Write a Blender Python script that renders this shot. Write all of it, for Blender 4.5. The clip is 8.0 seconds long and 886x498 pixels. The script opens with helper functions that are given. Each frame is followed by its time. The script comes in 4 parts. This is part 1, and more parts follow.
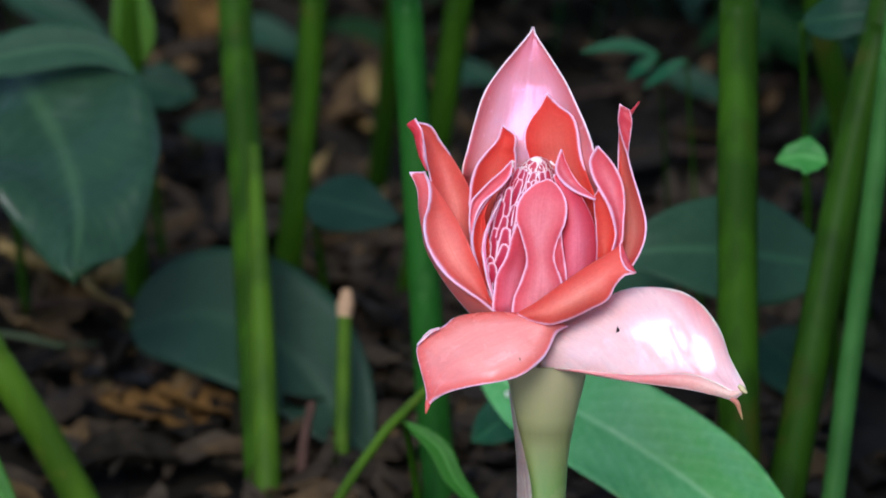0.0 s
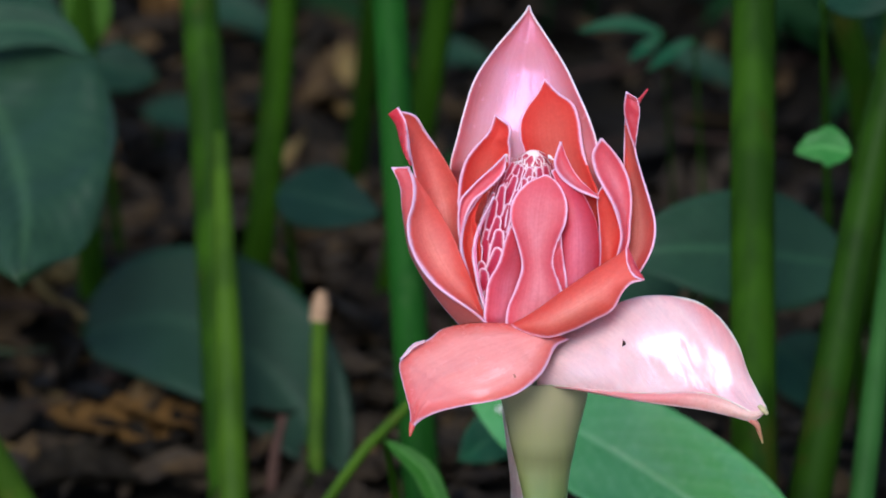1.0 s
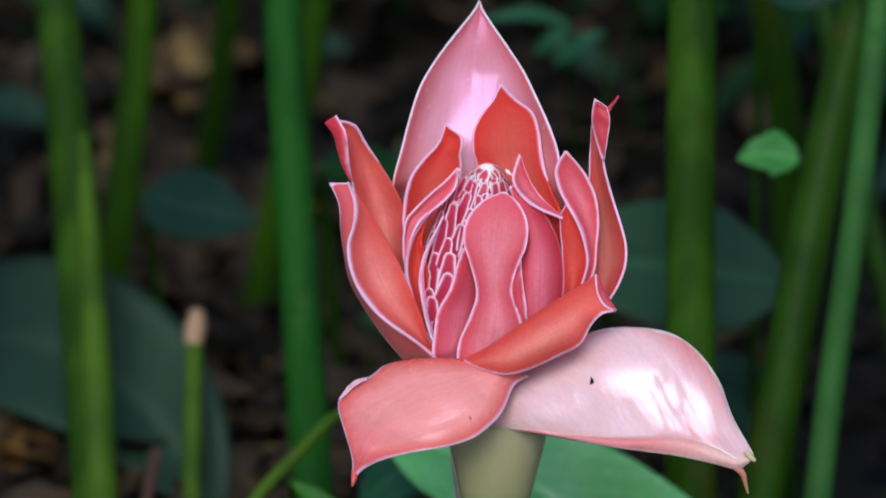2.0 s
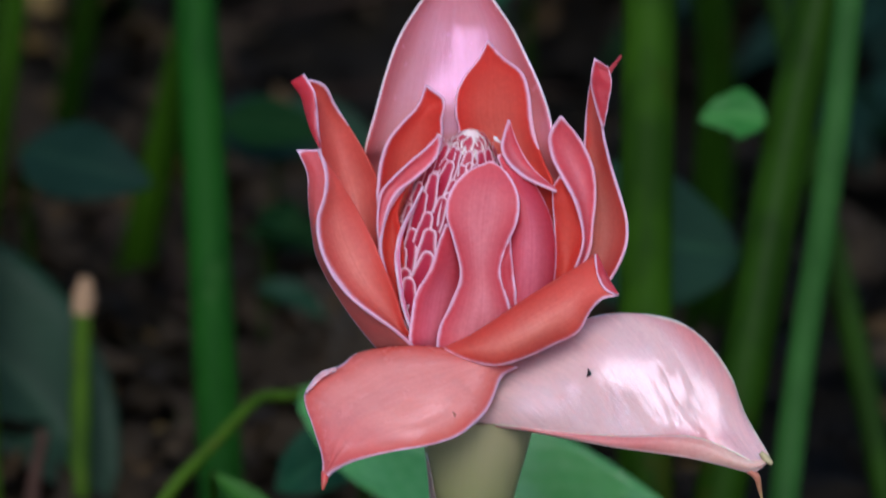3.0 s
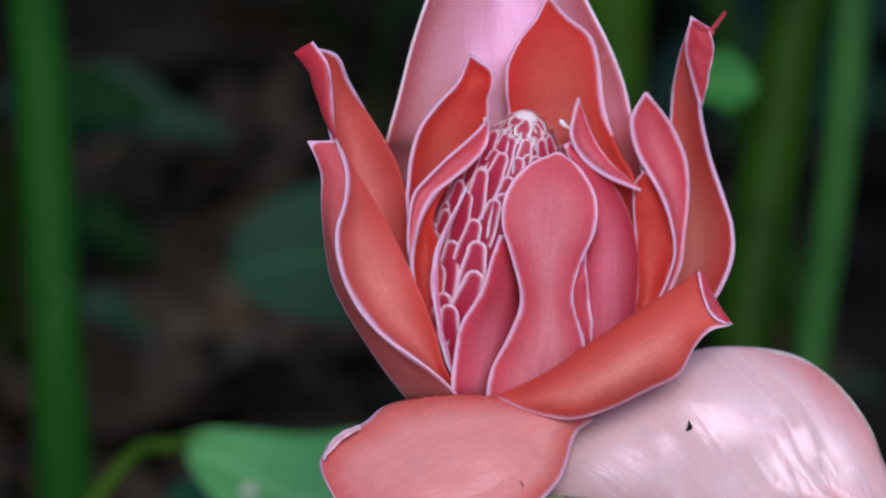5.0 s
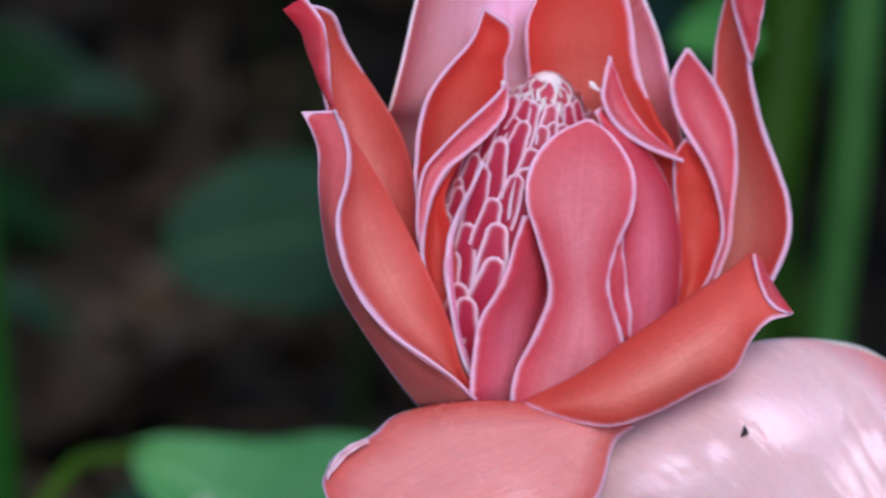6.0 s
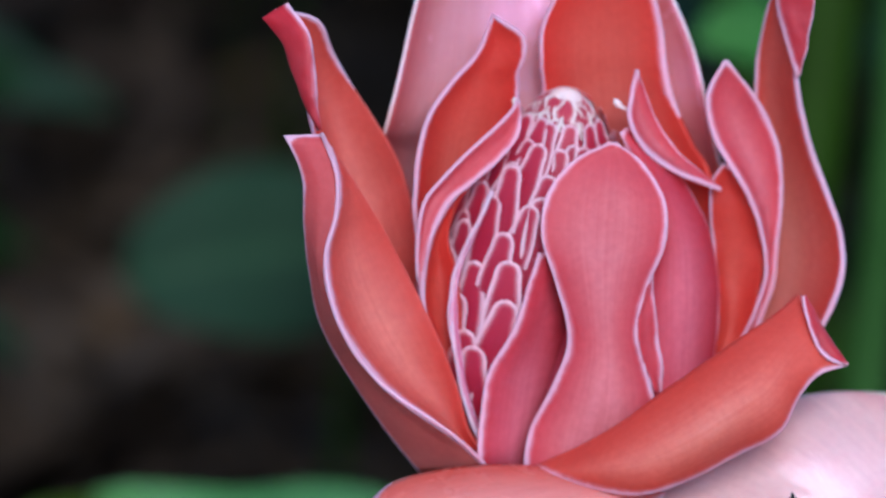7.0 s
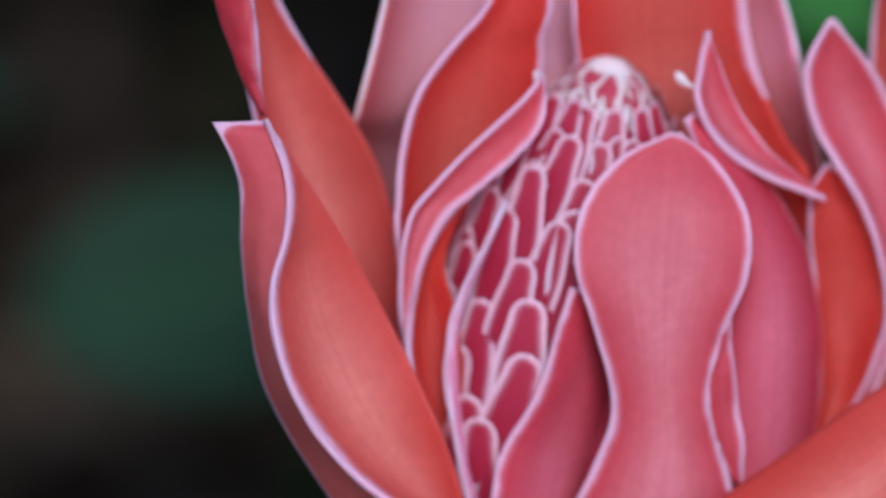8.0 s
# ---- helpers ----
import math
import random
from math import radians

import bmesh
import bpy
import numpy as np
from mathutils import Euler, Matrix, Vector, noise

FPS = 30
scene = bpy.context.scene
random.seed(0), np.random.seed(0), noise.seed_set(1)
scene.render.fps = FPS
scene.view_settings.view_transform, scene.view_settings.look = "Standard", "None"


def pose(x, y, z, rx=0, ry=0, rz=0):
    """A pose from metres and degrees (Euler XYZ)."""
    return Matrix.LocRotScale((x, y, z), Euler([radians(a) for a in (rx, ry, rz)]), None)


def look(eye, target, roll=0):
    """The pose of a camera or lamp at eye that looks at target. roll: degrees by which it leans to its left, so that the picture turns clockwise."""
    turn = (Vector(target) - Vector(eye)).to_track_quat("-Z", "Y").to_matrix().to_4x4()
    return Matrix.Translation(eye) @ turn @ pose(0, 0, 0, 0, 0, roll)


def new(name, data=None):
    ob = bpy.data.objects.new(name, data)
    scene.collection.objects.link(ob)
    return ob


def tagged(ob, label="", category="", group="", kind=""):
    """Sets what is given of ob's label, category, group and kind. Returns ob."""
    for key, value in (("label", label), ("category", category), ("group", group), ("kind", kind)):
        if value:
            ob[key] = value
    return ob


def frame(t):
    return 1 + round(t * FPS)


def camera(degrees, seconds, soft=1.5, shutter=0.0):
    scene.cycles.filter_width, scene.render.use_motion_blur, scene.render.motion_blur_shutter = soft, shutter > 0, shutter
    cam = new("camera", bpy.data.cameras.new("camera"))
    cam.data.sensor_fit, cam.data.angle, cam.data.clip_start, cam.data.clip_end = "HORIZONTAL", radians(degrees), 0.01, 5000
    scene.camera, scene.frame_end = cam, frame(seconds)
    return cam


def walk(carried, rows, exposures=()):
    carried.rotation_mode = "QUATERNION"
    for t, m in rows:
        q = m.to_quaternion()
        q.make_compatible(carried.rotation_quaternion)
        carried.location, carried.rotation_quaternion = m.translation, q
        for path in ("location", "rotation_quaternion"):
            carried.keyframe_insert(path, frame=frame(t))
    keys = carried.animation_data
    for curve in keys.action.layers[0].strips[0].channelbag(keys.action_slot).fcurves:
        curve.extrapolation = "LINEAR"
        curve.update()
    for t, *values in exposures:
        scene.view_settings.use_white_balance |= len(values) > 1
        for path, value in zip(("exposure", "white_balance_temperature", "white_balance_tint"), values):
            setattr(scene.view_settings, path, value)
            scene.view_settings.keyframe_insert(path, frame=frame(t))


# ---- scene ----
# ---- the camera and its way ----
cam = camera(8.0, 8.0, soft=1.85, shutter=0.5)
PATH = [
    (0.0, pose(0.0114, -2.3286, 1.3989, 63.907, 0.473, 1.050)),
    (0.5, pose(0.0096, -2.2084, 1.3482, 63.789, 0.602, 1.016)),
    (1.0, pose(0.0011, -2.0833, 1.2950, 63.581, 0.357, 0.829)),
    (1.5, pose(-0.0495, -1.9747, 1.2532, 63.360, -0.389, -0.495)),
    (1.7, pose(-0.0800, -1.9274, 1.2296, 63.385, -0.909, -1.311)),
    (2.8, pose(-0.2107, -1.6480, 1.1452, 61.929, -2.782, -5.276)),
    (3.0, pose(-0.2281, -1.6311, 1.1186, 62.425, -3.524, -5.747)),
    (3.5, pose(-0.2905, -1.5169, 1.0647, 62.591, -4.648, -8.055)),
    (4.0, pose(-0.3535, -1.4008, 1.0042, 62.620, -5.747, -10.640)),
    (4.5, pose(-0.3808, -1.2934, 0.9591, 62.575, -5.995, -12.379)),
    (4.7, pose(-0.3723, -1.2616, 0.9425, 62.553, -6.042, -12.497)),
    (5.8, pose(-0.3719, -1.0595, 0.8471, 62.202, -6.408, -14.890)),
    (6.0, pose(-0.3728, -1.0329, 0.8310, 62.280, -6.230, -15.294)),
    (6.5, pose(-0.3612, -0.9586, 0.8055, 62.025, -6.190, -15.532)),
    (7.0, pose(-0.3350, -0.8911, 0.7714, 61.861, -6.248, -15.700)),
    (7.5, pose(-0.2997, -0.7819, 0.7109, 62.147, -6.258, -15.847)),
    (8.0, pose(-0.2468, -0.6358, 0.6272, 62.226, -6.227, -15.771)),
]
walk(cam, PATH, [(0.0, 1.02, 6150, 20), (1.0, 0.95, 6150, 20), (1.7, 0.80, 6150, 20), (3.0, 0.43, 6150, 20), (4.0, 0.34, 6120, 22), (6.0, 0.52, 6050, 25), (6.5, 0.65, 6035, 25.5), (7.0, 0.56, 6020, 26), (8.0, 0.42, 6000, 27)])
cam.data.dof.use_dof = True
cam.data.dof.aperture_fstop = 9.0

# ---- sky and light ----
world = bpy.data.worlds.new("sky")
scene.world = world
world.use_nodes = True
wn = world.node_tree
sky = wn.nodes.new("ShaderNodeTexSky")
sky.sky_type = "NISHITA"
sky.sun_disc = False
sky.sun_elevation = radians(49)
sky.sun_rotation = radians(193)
wn.nodes["Background"].inputs["Strength"].default_value = 0.115
wn.links.new(sky.outputs["Color"], wn.nodes["Background"].inputs["Color"])
sun = new("sun", bpy.data.lights.new("sun", "SUN"))
sun.data.energy = 1.5
sun.data.angle = radians(28)
sun.data.color = (1.0, 0.96, 0.92)
sun.matrix_world = look((-0.5, -2.2, 2.6), (0, 0, 0))


# ---- materials ----
def nodes_of(name, rough=0.5, spec=0.5):
    m = bpy.data.materials.new(name)
    m.use_nodes = True
    t = m.node_tree
    b = t.nodes["Principled BSDF"]
    b.inputs["Roughness"].default_value = rough
    b.inputs["Specular IOR Level"].default_value = spec
    return m, t, b


def node(t, kind, **values):
    n = t.nodes.new(kind)
    for key, value in values.items():
        n.inputs[key.replace("_", " ")].default_value = value
    return n


def ramp(t, source, stops):
    n = t.nodes.new("ShaderNodeValToRGB")
    e = n.color_ramp.elements
    while len(e) < len(stops):
        e.new(0.5)
    for k, (at, c) in enumerate(stops):
        e[k].position = at
        e[k].color = (c, c, c, 1) if isinstance(c, (int, float)) else (*c, 1)
    t.links.new(source, n.inputs["Fac"])
    return n.outputs["Color"]


def mix(t, fac, a, b, mode="MIX"):
    n = t.nodes.new("ShaderNodeMix")
    n.data_type, n.blend_type = "RGBA", mode
    for sock, v in ((n.inputs["Factor"], fac), (n.inputs["A"], a), (n.inputs["B"], b)):
        if isinstance(v, bpy.types.NodeSocket):
            t.links.new(v, sock)
        elif isinstance(v, tuple):
            sock.default_value = (*v, 1)
        else:
            sock.default_value = v
    return n.outputs["Result"]


def grain(t, scale, detail=4.0, stretch=(1, 1, 1), coord="Object", rough=0.55):
    c = t.nodes.new("ShaderNodeTexCoord")
    mp = t.nodes.new("ShaderNodeMapping")
    mp.inputs["Scale"].default_value = stretch
    t.links.new(c.outputs[coord], mp.inputs["Vector"])
    n = node(t, "ShaderNodeTexNoise", Scale=scale, Detail=detail, Roughness=rough)
    t.links.new(mp.outputs["Vector"], n.inputs["Vector"])
    return n.outputs["Fac"]


def bumped(t, b, height, strength, distance):
    n = node(t, "ShaderNodeBump", Strength=strength, Distance=distance)
    t.links.new(height, n.inputs["Height"])
    t.links.new(n.outputs["Normal"], b.inputs["Normal"])


def petal_material(name, base, deep, tip, margin, rough=0.38, edge=0.8, streak=0.5, spec=0.5, heart=None, bump=0.12, sheen=None, hairs=0.5, gloss=1.0, tear=(6, 3, 1), comb=75, torn=(0.42, 0.53), coat=0.0):
    """Fleshy bract skin: fine lengthwise streaks, blotches, and a pale rim that follows the margin."""
    m, t, b = nodes_of(name, rough, spec)
    rim = t.nodes.new("ShaderNodeAttribute")
    rim.attribute_name = "rim"
    along = t.nodes.new("ShaderNodeAttribute")
    along.attribute_name = "along"
    fine = grain(t, 1.0, 5.0, (24, 1.3, 1), "UV", 0.62)
    blot = grain(t, 70.0, 3.0)
    c = mix(t, ramp(t, blot, [(0.35, 0.0), (0.7, 1.0)]), base, deep)
    if heart:
        inner = t.nodes.new("ShaderNodeAttribute")
        inner.attribute_name = "heart"
        c = mix(t, ramp(t, inner.outputs["Fac"], [(0.15, 0.0), (0.5, 0.35), (1.0, 0.9)]), c, heart)
    c = mix(t, ramp(t, along.outputs["Fac"], [(0.0, 0.0), (0.55, 0.0), (1.0, 1.0)]), c, tip)
    c = mix(t, ramp(t, fine, [(0.38, 0.0), (0.62, streak)]), c, deep)
    mottle = 0.3 if sheen else 0.8
    c = mix(t, mottle, c, ramp(t, grain(t, 42.0, 6.0, rough=0.6), [(0.30, (0.88, 0.82, 0.84)), (0.70, (1.06, 1.12, 1.10))]), "MULTIPLY")
    c = mix(t, mottle, c, ramp(t, grain(t, 800.0, 3.0), [(0.35, (0.95, 0.90, 0.91)), (0.65, (1.03, 1.06, 1.05))]), "MULTIPLY")
    wob = t.nodes.new("ShaderNodeMath")
    wob.operation = "MULTIPLY_ADD"
    ragged = mix(t, 0.3, grain(t, 75.0, 3.0), grain(t, 520.0, 3.0))
    t.links.new(ramp(t, ragged, [(0.28, 0.0), (0.72, 1.0)]), wob.inputs[0])
    wob.inputs[1].default_value = -1.25 * edge
    t.links.new(rim.outputs["Fac"], wob.inputs[2])
    div = t.nodes.new("ShaderNodeMath")
    div.operation = "DIVIDE"
    t.links.new(wob.outputs["Value"], div.inputs[0])
    div.inputs[1].default_value = 3.0 * edge
    c = mix(t, ramp(t, div.outputs["Value"], [(0.0, 1.0), (0.07, 0.86), (0.17, 0.32), (0.44, 0.0)]), c, margin)
    t.links.new(c, b.inputs["Base Color"])
    b.inputs["Subsurface Weight"].default_value = 0.5
    b.inputs["Subsurface Radius"].default_value = (1.0, 0.35, 0.3)
    b.inputs["Subsurface Scale"].default_value = 0.006
    r = ramp(t, grain(t, 160.0, 3.0), [(0.3, max(0.05, rough - 0.08)), (0.75, rough + 0.1)])
    t.links.new(r, b.inputs["Roughness"])
    both = t.nodes.new("ShaderNodeMath")
    both.operation = "MULTIPLY_ADD"
    t.links.new(grain(t, 1500.0, 2.0, (1, 1, 1)), both.inputs[0])
    both.inputs[1].default_value = 0.35
    t.links.new(fine, both.inputs[2])
    bumped(t, b, both.outputs["Value"], bump, 0.0006)
    if sheen:
        # waxy skin: the gloss comes in torn patches, crossed by fine lengthwise hairs
        patch = grain(t, 1.0, 6.0, tear, "UV", 0.68)
        hair = grain(t, 1.0, 4.0, (comb, comb * 0.07, 1), "UV", 0.65)
        wax = mix(t, 1.0, ramp(t, patch, [(torn[0], 0.06 * gloss), (torn[1], gloss)]), ramp(t, hair, [(0.36, hairs), (0.60, 1.0)]), "MULTIPLY")
        t.links.new(wax, b.inputs["Specular IOR Level"])
        b.inputs["Specular Tint"].default_value = (*sheen, 1)
        crease = t.nodes.new("ShaderNodeMath")
        crease.operation = "MULTIPLY_ADD"
        t.links.new(hair, crease.inputs[0])
        crease.inputs[1].default_value = 0.16
        t.links.new(patch, crease.inputs[2])
        bumped(t, b, crease.outputs["Value"], 0.6, 0.0008)
        if coat:
            t.links.new(mix(t, 1.0, wax, (coat, coat, coat), "MULTIPLY"), b.inputs["Coat Weight"])
            b.inputs["Coat Roughness"].default_value = rough - 0.04
    return m


WHITE_RIM = (0.81, 0.42, 0.53)
mat_orange = petal_material("bract_orange", (0.60, 0.070, 0.046), (0.54, 0.058, 0.040), (0.62, 0.082, 0.058), WHITE_RIM, 0.5, edge=0.46, streak=0.24, spec=0.2, heart=(0.72, 0.225, 0.175))
mat_red = petal_material("bract_red", (0.61, 0.048, 0.029), (0.53, 0.035, 0.022), (0.58, 0.044, 0.030), WHITE_RIM, 0.5, edge=0.46, streak=0.24, spec=0.2, heart=(0.72, 0.150, 0.108))
mat_pink = petal_material("bract_pink", (0.60, 0.060, 0.080), (0.55, 0.048, 0.066), (0.62, 0.075, 0.095), WHITE_RIM, 0.48, edge=0.50, streak=0.24, spec=0.2, heart=(0.80, 0.235, 0.260))
mat_rose = petal_material("bract_rose", (0.55, 0.042, 0.068), (0.48, 0.030, 0.050), (0.56, 0.046, 0.068), WHITE_RIM, 0.48, edge=0.50, streak=0.24, spec=0.2, heart=(0.73, 0.150, 0.200))
mat_pale = petal_material("bract_pale", (0.55, 0.140, 0.145), (0.51, 0.105, 0.110), (0.60, 0.150, 0.165), (0.84, 0.60, 0.58), 0.20, edge=0.5, streak=0.14, heart=(0.73, 0.34, 0.37), sheen=(0.74, 0.46, 1.0), hairs=0.5, gloss=1.0, tear=(4.0, 3.0, 1), comb=120, torn=(0.28, 0.46), coat=0.2)
mat_shell = petal_material("bract_shell", (0.70, 0.175, 0.165), (0.68, 0.155, 0.145), (0.80, 0.46, 0.45), (0.84, 0.64, 0.48), 0.19, edge=0.45, streak=0.06, heart=(0.82, 0.48, 0.465), sheen=(0.93, 0.76, 1.0), hairs=0.2, tear=(3.2, 4.2, 1), comb=170, torn=(0.45, 0.52), coat=0.75)
mat_coral = petal_material("bract_coral", (0.62, 0.080, 0.060), (0.56, 0.066, 0.050), (0.63, 0.082, 0.062), WHITE_RIM, 0.48, edge=0.48, streak=0.26, spec=0.22, heart=(0.80, 0.215, 0.170))
mat_droop = petal_material("bract_droop", (0.70, 0.130, 0.100), (0.65, 0.105, 0.082), (0.66, 0.105, 0.110), WHITE_RIM, 0.25, edge=0.45, streak=0.12, heart=(0.84, 0.275, 0.245), sheen=(1.0, 0.78, 0.86), hairs=0.3, gloss=0.65, tear=(5, 3, 1), comb=110, torn=(0.45, 0.56))
mat_fold = petal_material("bract_underfold", (0.70, 0.25, 0.24), (0.64, 0.17, 0.16), (0.78, 0.52, 0.42), (0.78, 0.42, 0.40), 0.4, edge=0.6, spec=0.3)
mat_fold_pale = petal_material("bract_fold_pale", (0.62, 0.33, 0.35), (0.58, 0.28, 0.31), (0.62, 0.32, 0.34), (0.74, 0.46, 0.50), 0.4, edge=0.6, streak=0.2, spec=0.3)
mat_lilac = petal_material("bract_lilac", (0.68, 0.20, 0.32), (0.62, 0.15, 0.26), (0.68, 0.22, 0.34), (0.84, 0.54, 0.66), 0.45, edge=0.4, streak=0.2, spec=0.25)
mat_dusk = petal_material("bract_dusk", (0.51, 0.128, 0.112), (0.42, 0.092, 0.080), (0.56, 0.060, 0.075), WHITE_RIM, 0.45, edge=0.5, streak=0.16, spec=0.25)
mat_flap = petal_material("bract_flap", (0.540, 0.056, 0.072), (0.430, 0.032, 0.045), (0.560, 0.021, 0.038), WHITE_RIM, 0.44, edge=0.6, spec=0.25)
mat_scale = petal_material("floret_scale", (0.48, 0.026, 0.070), (0.34, 0.013, 0.038), (0.52, 0.045, 0.090), (0.88, 0.56, 0.64), 0.44, edge=0.5, spec=0.25)
mat_crown = petal_material("floret_crown", (0.55, 0.060, 0.095), (0.46, 0.040, 0.070), (0.55, 0.075, 0.11), (0.90, 0.74, 0.71), 0.44, edge=0.62, spec=0.25)


def green_material(name, base, deep, pale, rough=0.45, vein=True, spec=0.14):
    m, t, b = nodes_of(name, rough, spec)
    big = grain(t, 22.0, 4.0)
    c = mix(t, ramp(t, big, [(0.3, 0.0), (0.7, 1.0)]), base, deep)
    small = grain(t, 300.0, 2.0)
    c = mix(t, ramp(t, small, [(0.45, 0.0), (0.8, 0.22)]), c, pale)
    if vein:
        uv = t.nodes.new("ShaderNodeTexCoord")
        mp = t.nodes.new("ShaderNodeMapping")
        mp.inputs["Scale"].default_value = (2.0, -4.8, 1.0)
        t.links.new(uv.outputs["UV"], mp.inputs["Vector"])
        w = node(t, "ShaderNodeTexWave", Scale=2.4, Distortion=0.8, Detail=2.0)
        w.bands_direction = "DIAGONAL"
        t.links.new(mp.outputs["Vector"], w.inputs["Vector"])
        c = mix(t, ramp(t, w.outputs["Fac"], [(0.6, 0.0), (1.0, 0.09)]), c, pale)
        bumped(t, b, w.outputs["Fac"], 0.08, 0.002)
    rim = t.nodes.new("ShaderNodeAttribute")
    rim.attribute_name = "midrib"
    c = mix(t, ramp(t, rim.outputs["Fac"], [(0.0, 0.0), (0.40, 0.0), (1.0, 0.62)]), c, pale)
    t.links.new(c, b.inputs["Base Color"])
    return m


# The dark, shade and dim greens carry canopy shade in their base colour.
mat_leaf_dark_shaded = green_material("leaf_dark_shaded", (0.007, 0.037, 0.019), (0.005, 0.026, 0.014), (0.016, 0.062, 0.028), 0.5, spec=0.1)
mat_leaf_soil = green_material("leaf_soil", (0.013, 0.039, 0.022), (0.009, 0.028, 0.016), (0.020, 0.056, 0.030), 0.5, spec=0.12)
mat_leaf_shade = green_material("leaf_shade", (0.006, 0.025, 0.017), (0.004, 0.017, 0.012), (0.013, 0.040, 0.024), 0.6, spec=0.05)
mat_leaf_deep = green_material("leaf_deep", (0.006, 0.055, 0.024), (0.004, 0.040, 0.018), (0.016, 0.085, 0.035), 0.5, spec=0.1)
mat_leaf_mid = green_material("leaf_mid", (0.075, 0.300, 0.080), (0.036, 0.220, 0.036), (0.19, 0.42, 0.16), 0.22, spec=0.55)
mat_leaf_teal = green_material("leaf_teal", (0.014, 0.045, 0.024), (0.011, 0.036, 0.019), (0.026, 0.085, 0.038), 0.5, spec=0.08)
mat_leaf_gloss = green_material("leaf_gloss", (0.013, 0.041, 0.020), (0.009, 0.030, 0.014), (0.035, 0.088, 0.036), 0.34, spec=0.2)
mat_leaf_dim_shaded = green_material("leaf_dim_shaded", (0.004, 0.028, 0.006), (0.0025, 0.018, 0.0045), (0.011, 0.043, 0.012), 0.6, spec=0.05)
mat_leaf_light = green_material("leaf_light", (0.022, 0.145, 0.024), (0.016, 0.105, 0.017), (0.07, 0.25, 0.06), 0.4)
mat_leaf_fresh = green_material("leaf_fresh", (0.014, 0.092, 0.005), (0.010, 0.070, 0.004), (0.05, 0.17, 0.03), 0.45, spec=0.1)
mat_leaf_lime = green_material("leaf_lime", (0.042, 0.118, 0.014), (0.033, 0.092, 0.011), (0.09, 0.18, 0.04), 0.45)


def cane_material(name, base, deep, pale):
    m, t, b = nodes_of(name, 0.5, 0.06)
    ring = grain(t, 1.0, 4.0, (60, 60, 4))
    c = mix(t, ramp(t, ring, [(0.40, 0.0), (0.60, 1.0)]), base, deep)
    c = mix(t, ramp(t, grain(t, 35.0, 5.0), [(0.60, 0.0), (0.76, 0.7)]), c, pale)
    t.links.new(c, b.inputs["Base Color"])
    bumped(t, b, ring, 0.3, 0.002)
    return m


# Albedos set low: the canopy's shade sits in these base colours, deepest in cane_dark.
mat_cane = cane_material("cane_green", (0.020, 0.066, 0.0022), (0.010, 0.036, 0.0015), (0.050, 0.042, 0.005))
mat_cane_blue = cane_material("cane_cool", (0.008, 0.062, 0.006), (0.004, 0.036, 0.004), (0.03, 0.09, 0.02))
mat_cane_bright = cane_material("cane_bright", (0.024, 0.094, 0.018), (0.016, 0.067, 0.012), (0.04, 0.12, 0.02))
mat_cane_dark = cane_material("cane_dark", (0.013, 0.047, 0.002), (0.008, 0.030, 0.0015), (0.035, 0.030, 0.006))
mat_cane_pale = cane_material("cane_pale", (0.037, 0.090, 0.005), (0.023, 0.060, 0.004), (0.085, 0.10, 0.015))


def soil_like(name, stops, scale, rough=0.85, bump=0.5):
    m, t, b = nodes_of(name, rough, 0.12)
    n = grain(t, scale, 8.0, rough=0.65)
    c = ramp(t, n, stops)
    rnd = t.nodes.new("ShaderNodeNewGeometry")
    c = mix(t, 0.8, c, ramp(t, rnd.outputs["Random Per Island"], [(0.0, 0.45), (1.0, 1.3)]), "MULTIPLY")
    t.links.new(c, b.inputs["Base Color"])
    bumped(t, b, n, bump, 0.004)
    return m


# Soil is near black because the canopy's shade is put into its colour.
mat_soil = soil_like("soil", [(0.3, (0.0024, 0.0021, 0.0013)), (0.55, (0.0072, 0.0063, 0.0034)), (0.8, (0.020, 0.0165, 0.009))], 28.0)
mat_dead = soil_like("dead_leaf", [(0.3, (0.026, 0.017, 0.007)), (0.55, (0.072, 0.047, 0.019)), (0.8, (0.165, 0.115, 0.050))], 60.0, 0.7)
# Two dimmer copies of dead_leaf, with the shade put into the base colour.
mat_dead_shaded = soil_like("dead_leaf_shaded", [(0.3, (0.003, 0.0026, 0.0013)), (0.55, (0.009, 0.0074, 0.0038)), (0.8, (0.024, 0.019, 0.0100))], 60.0, 0.75)
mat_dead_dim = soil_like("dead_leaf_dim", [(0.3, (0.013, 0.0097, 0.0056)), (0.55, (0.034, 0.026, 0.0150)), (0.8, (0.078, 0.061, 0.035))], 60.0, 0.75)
mat_dead_yellow = soil_like("dead_leaf_yellow", [(0.3, (0.09, 0.062, 0.02)), (0.6, (0.20, 0.145, 0.048)), (0.85, (0.30, 0.22, 0.09))], 60.0, 0.7)
mat_dead_ochre = soil_like("dead_leaf_ochre", [(0.3, (0.050, 0.026, 0.006)), (0.6, (0.135, 0.074, 0.019)), (0.85, (0.23, 0.14, 0.045))], 60.0, 0.7)
mat_soil_grey = soil_like("soil_grey", [(0.3, (0.034, 0.029, 0.020)), (0.55, (0.066, 0.056, 0.039)), (0.8, (0.115, 0.098, 0.070))], 60.0, 0.75)
mat_twig = soil_like("twig_bark", [(0.3, (0.0120, 0.0078, 0.0054)), (0.7, (0.0420, 0.0270, 0.0180))], 90.0)
mat_stick = soil_like("stick_bark", [(0.3, (0.030, 0.017, 0.012)), (0.7, (0.075, 0.042, 0.030))], 120.0)
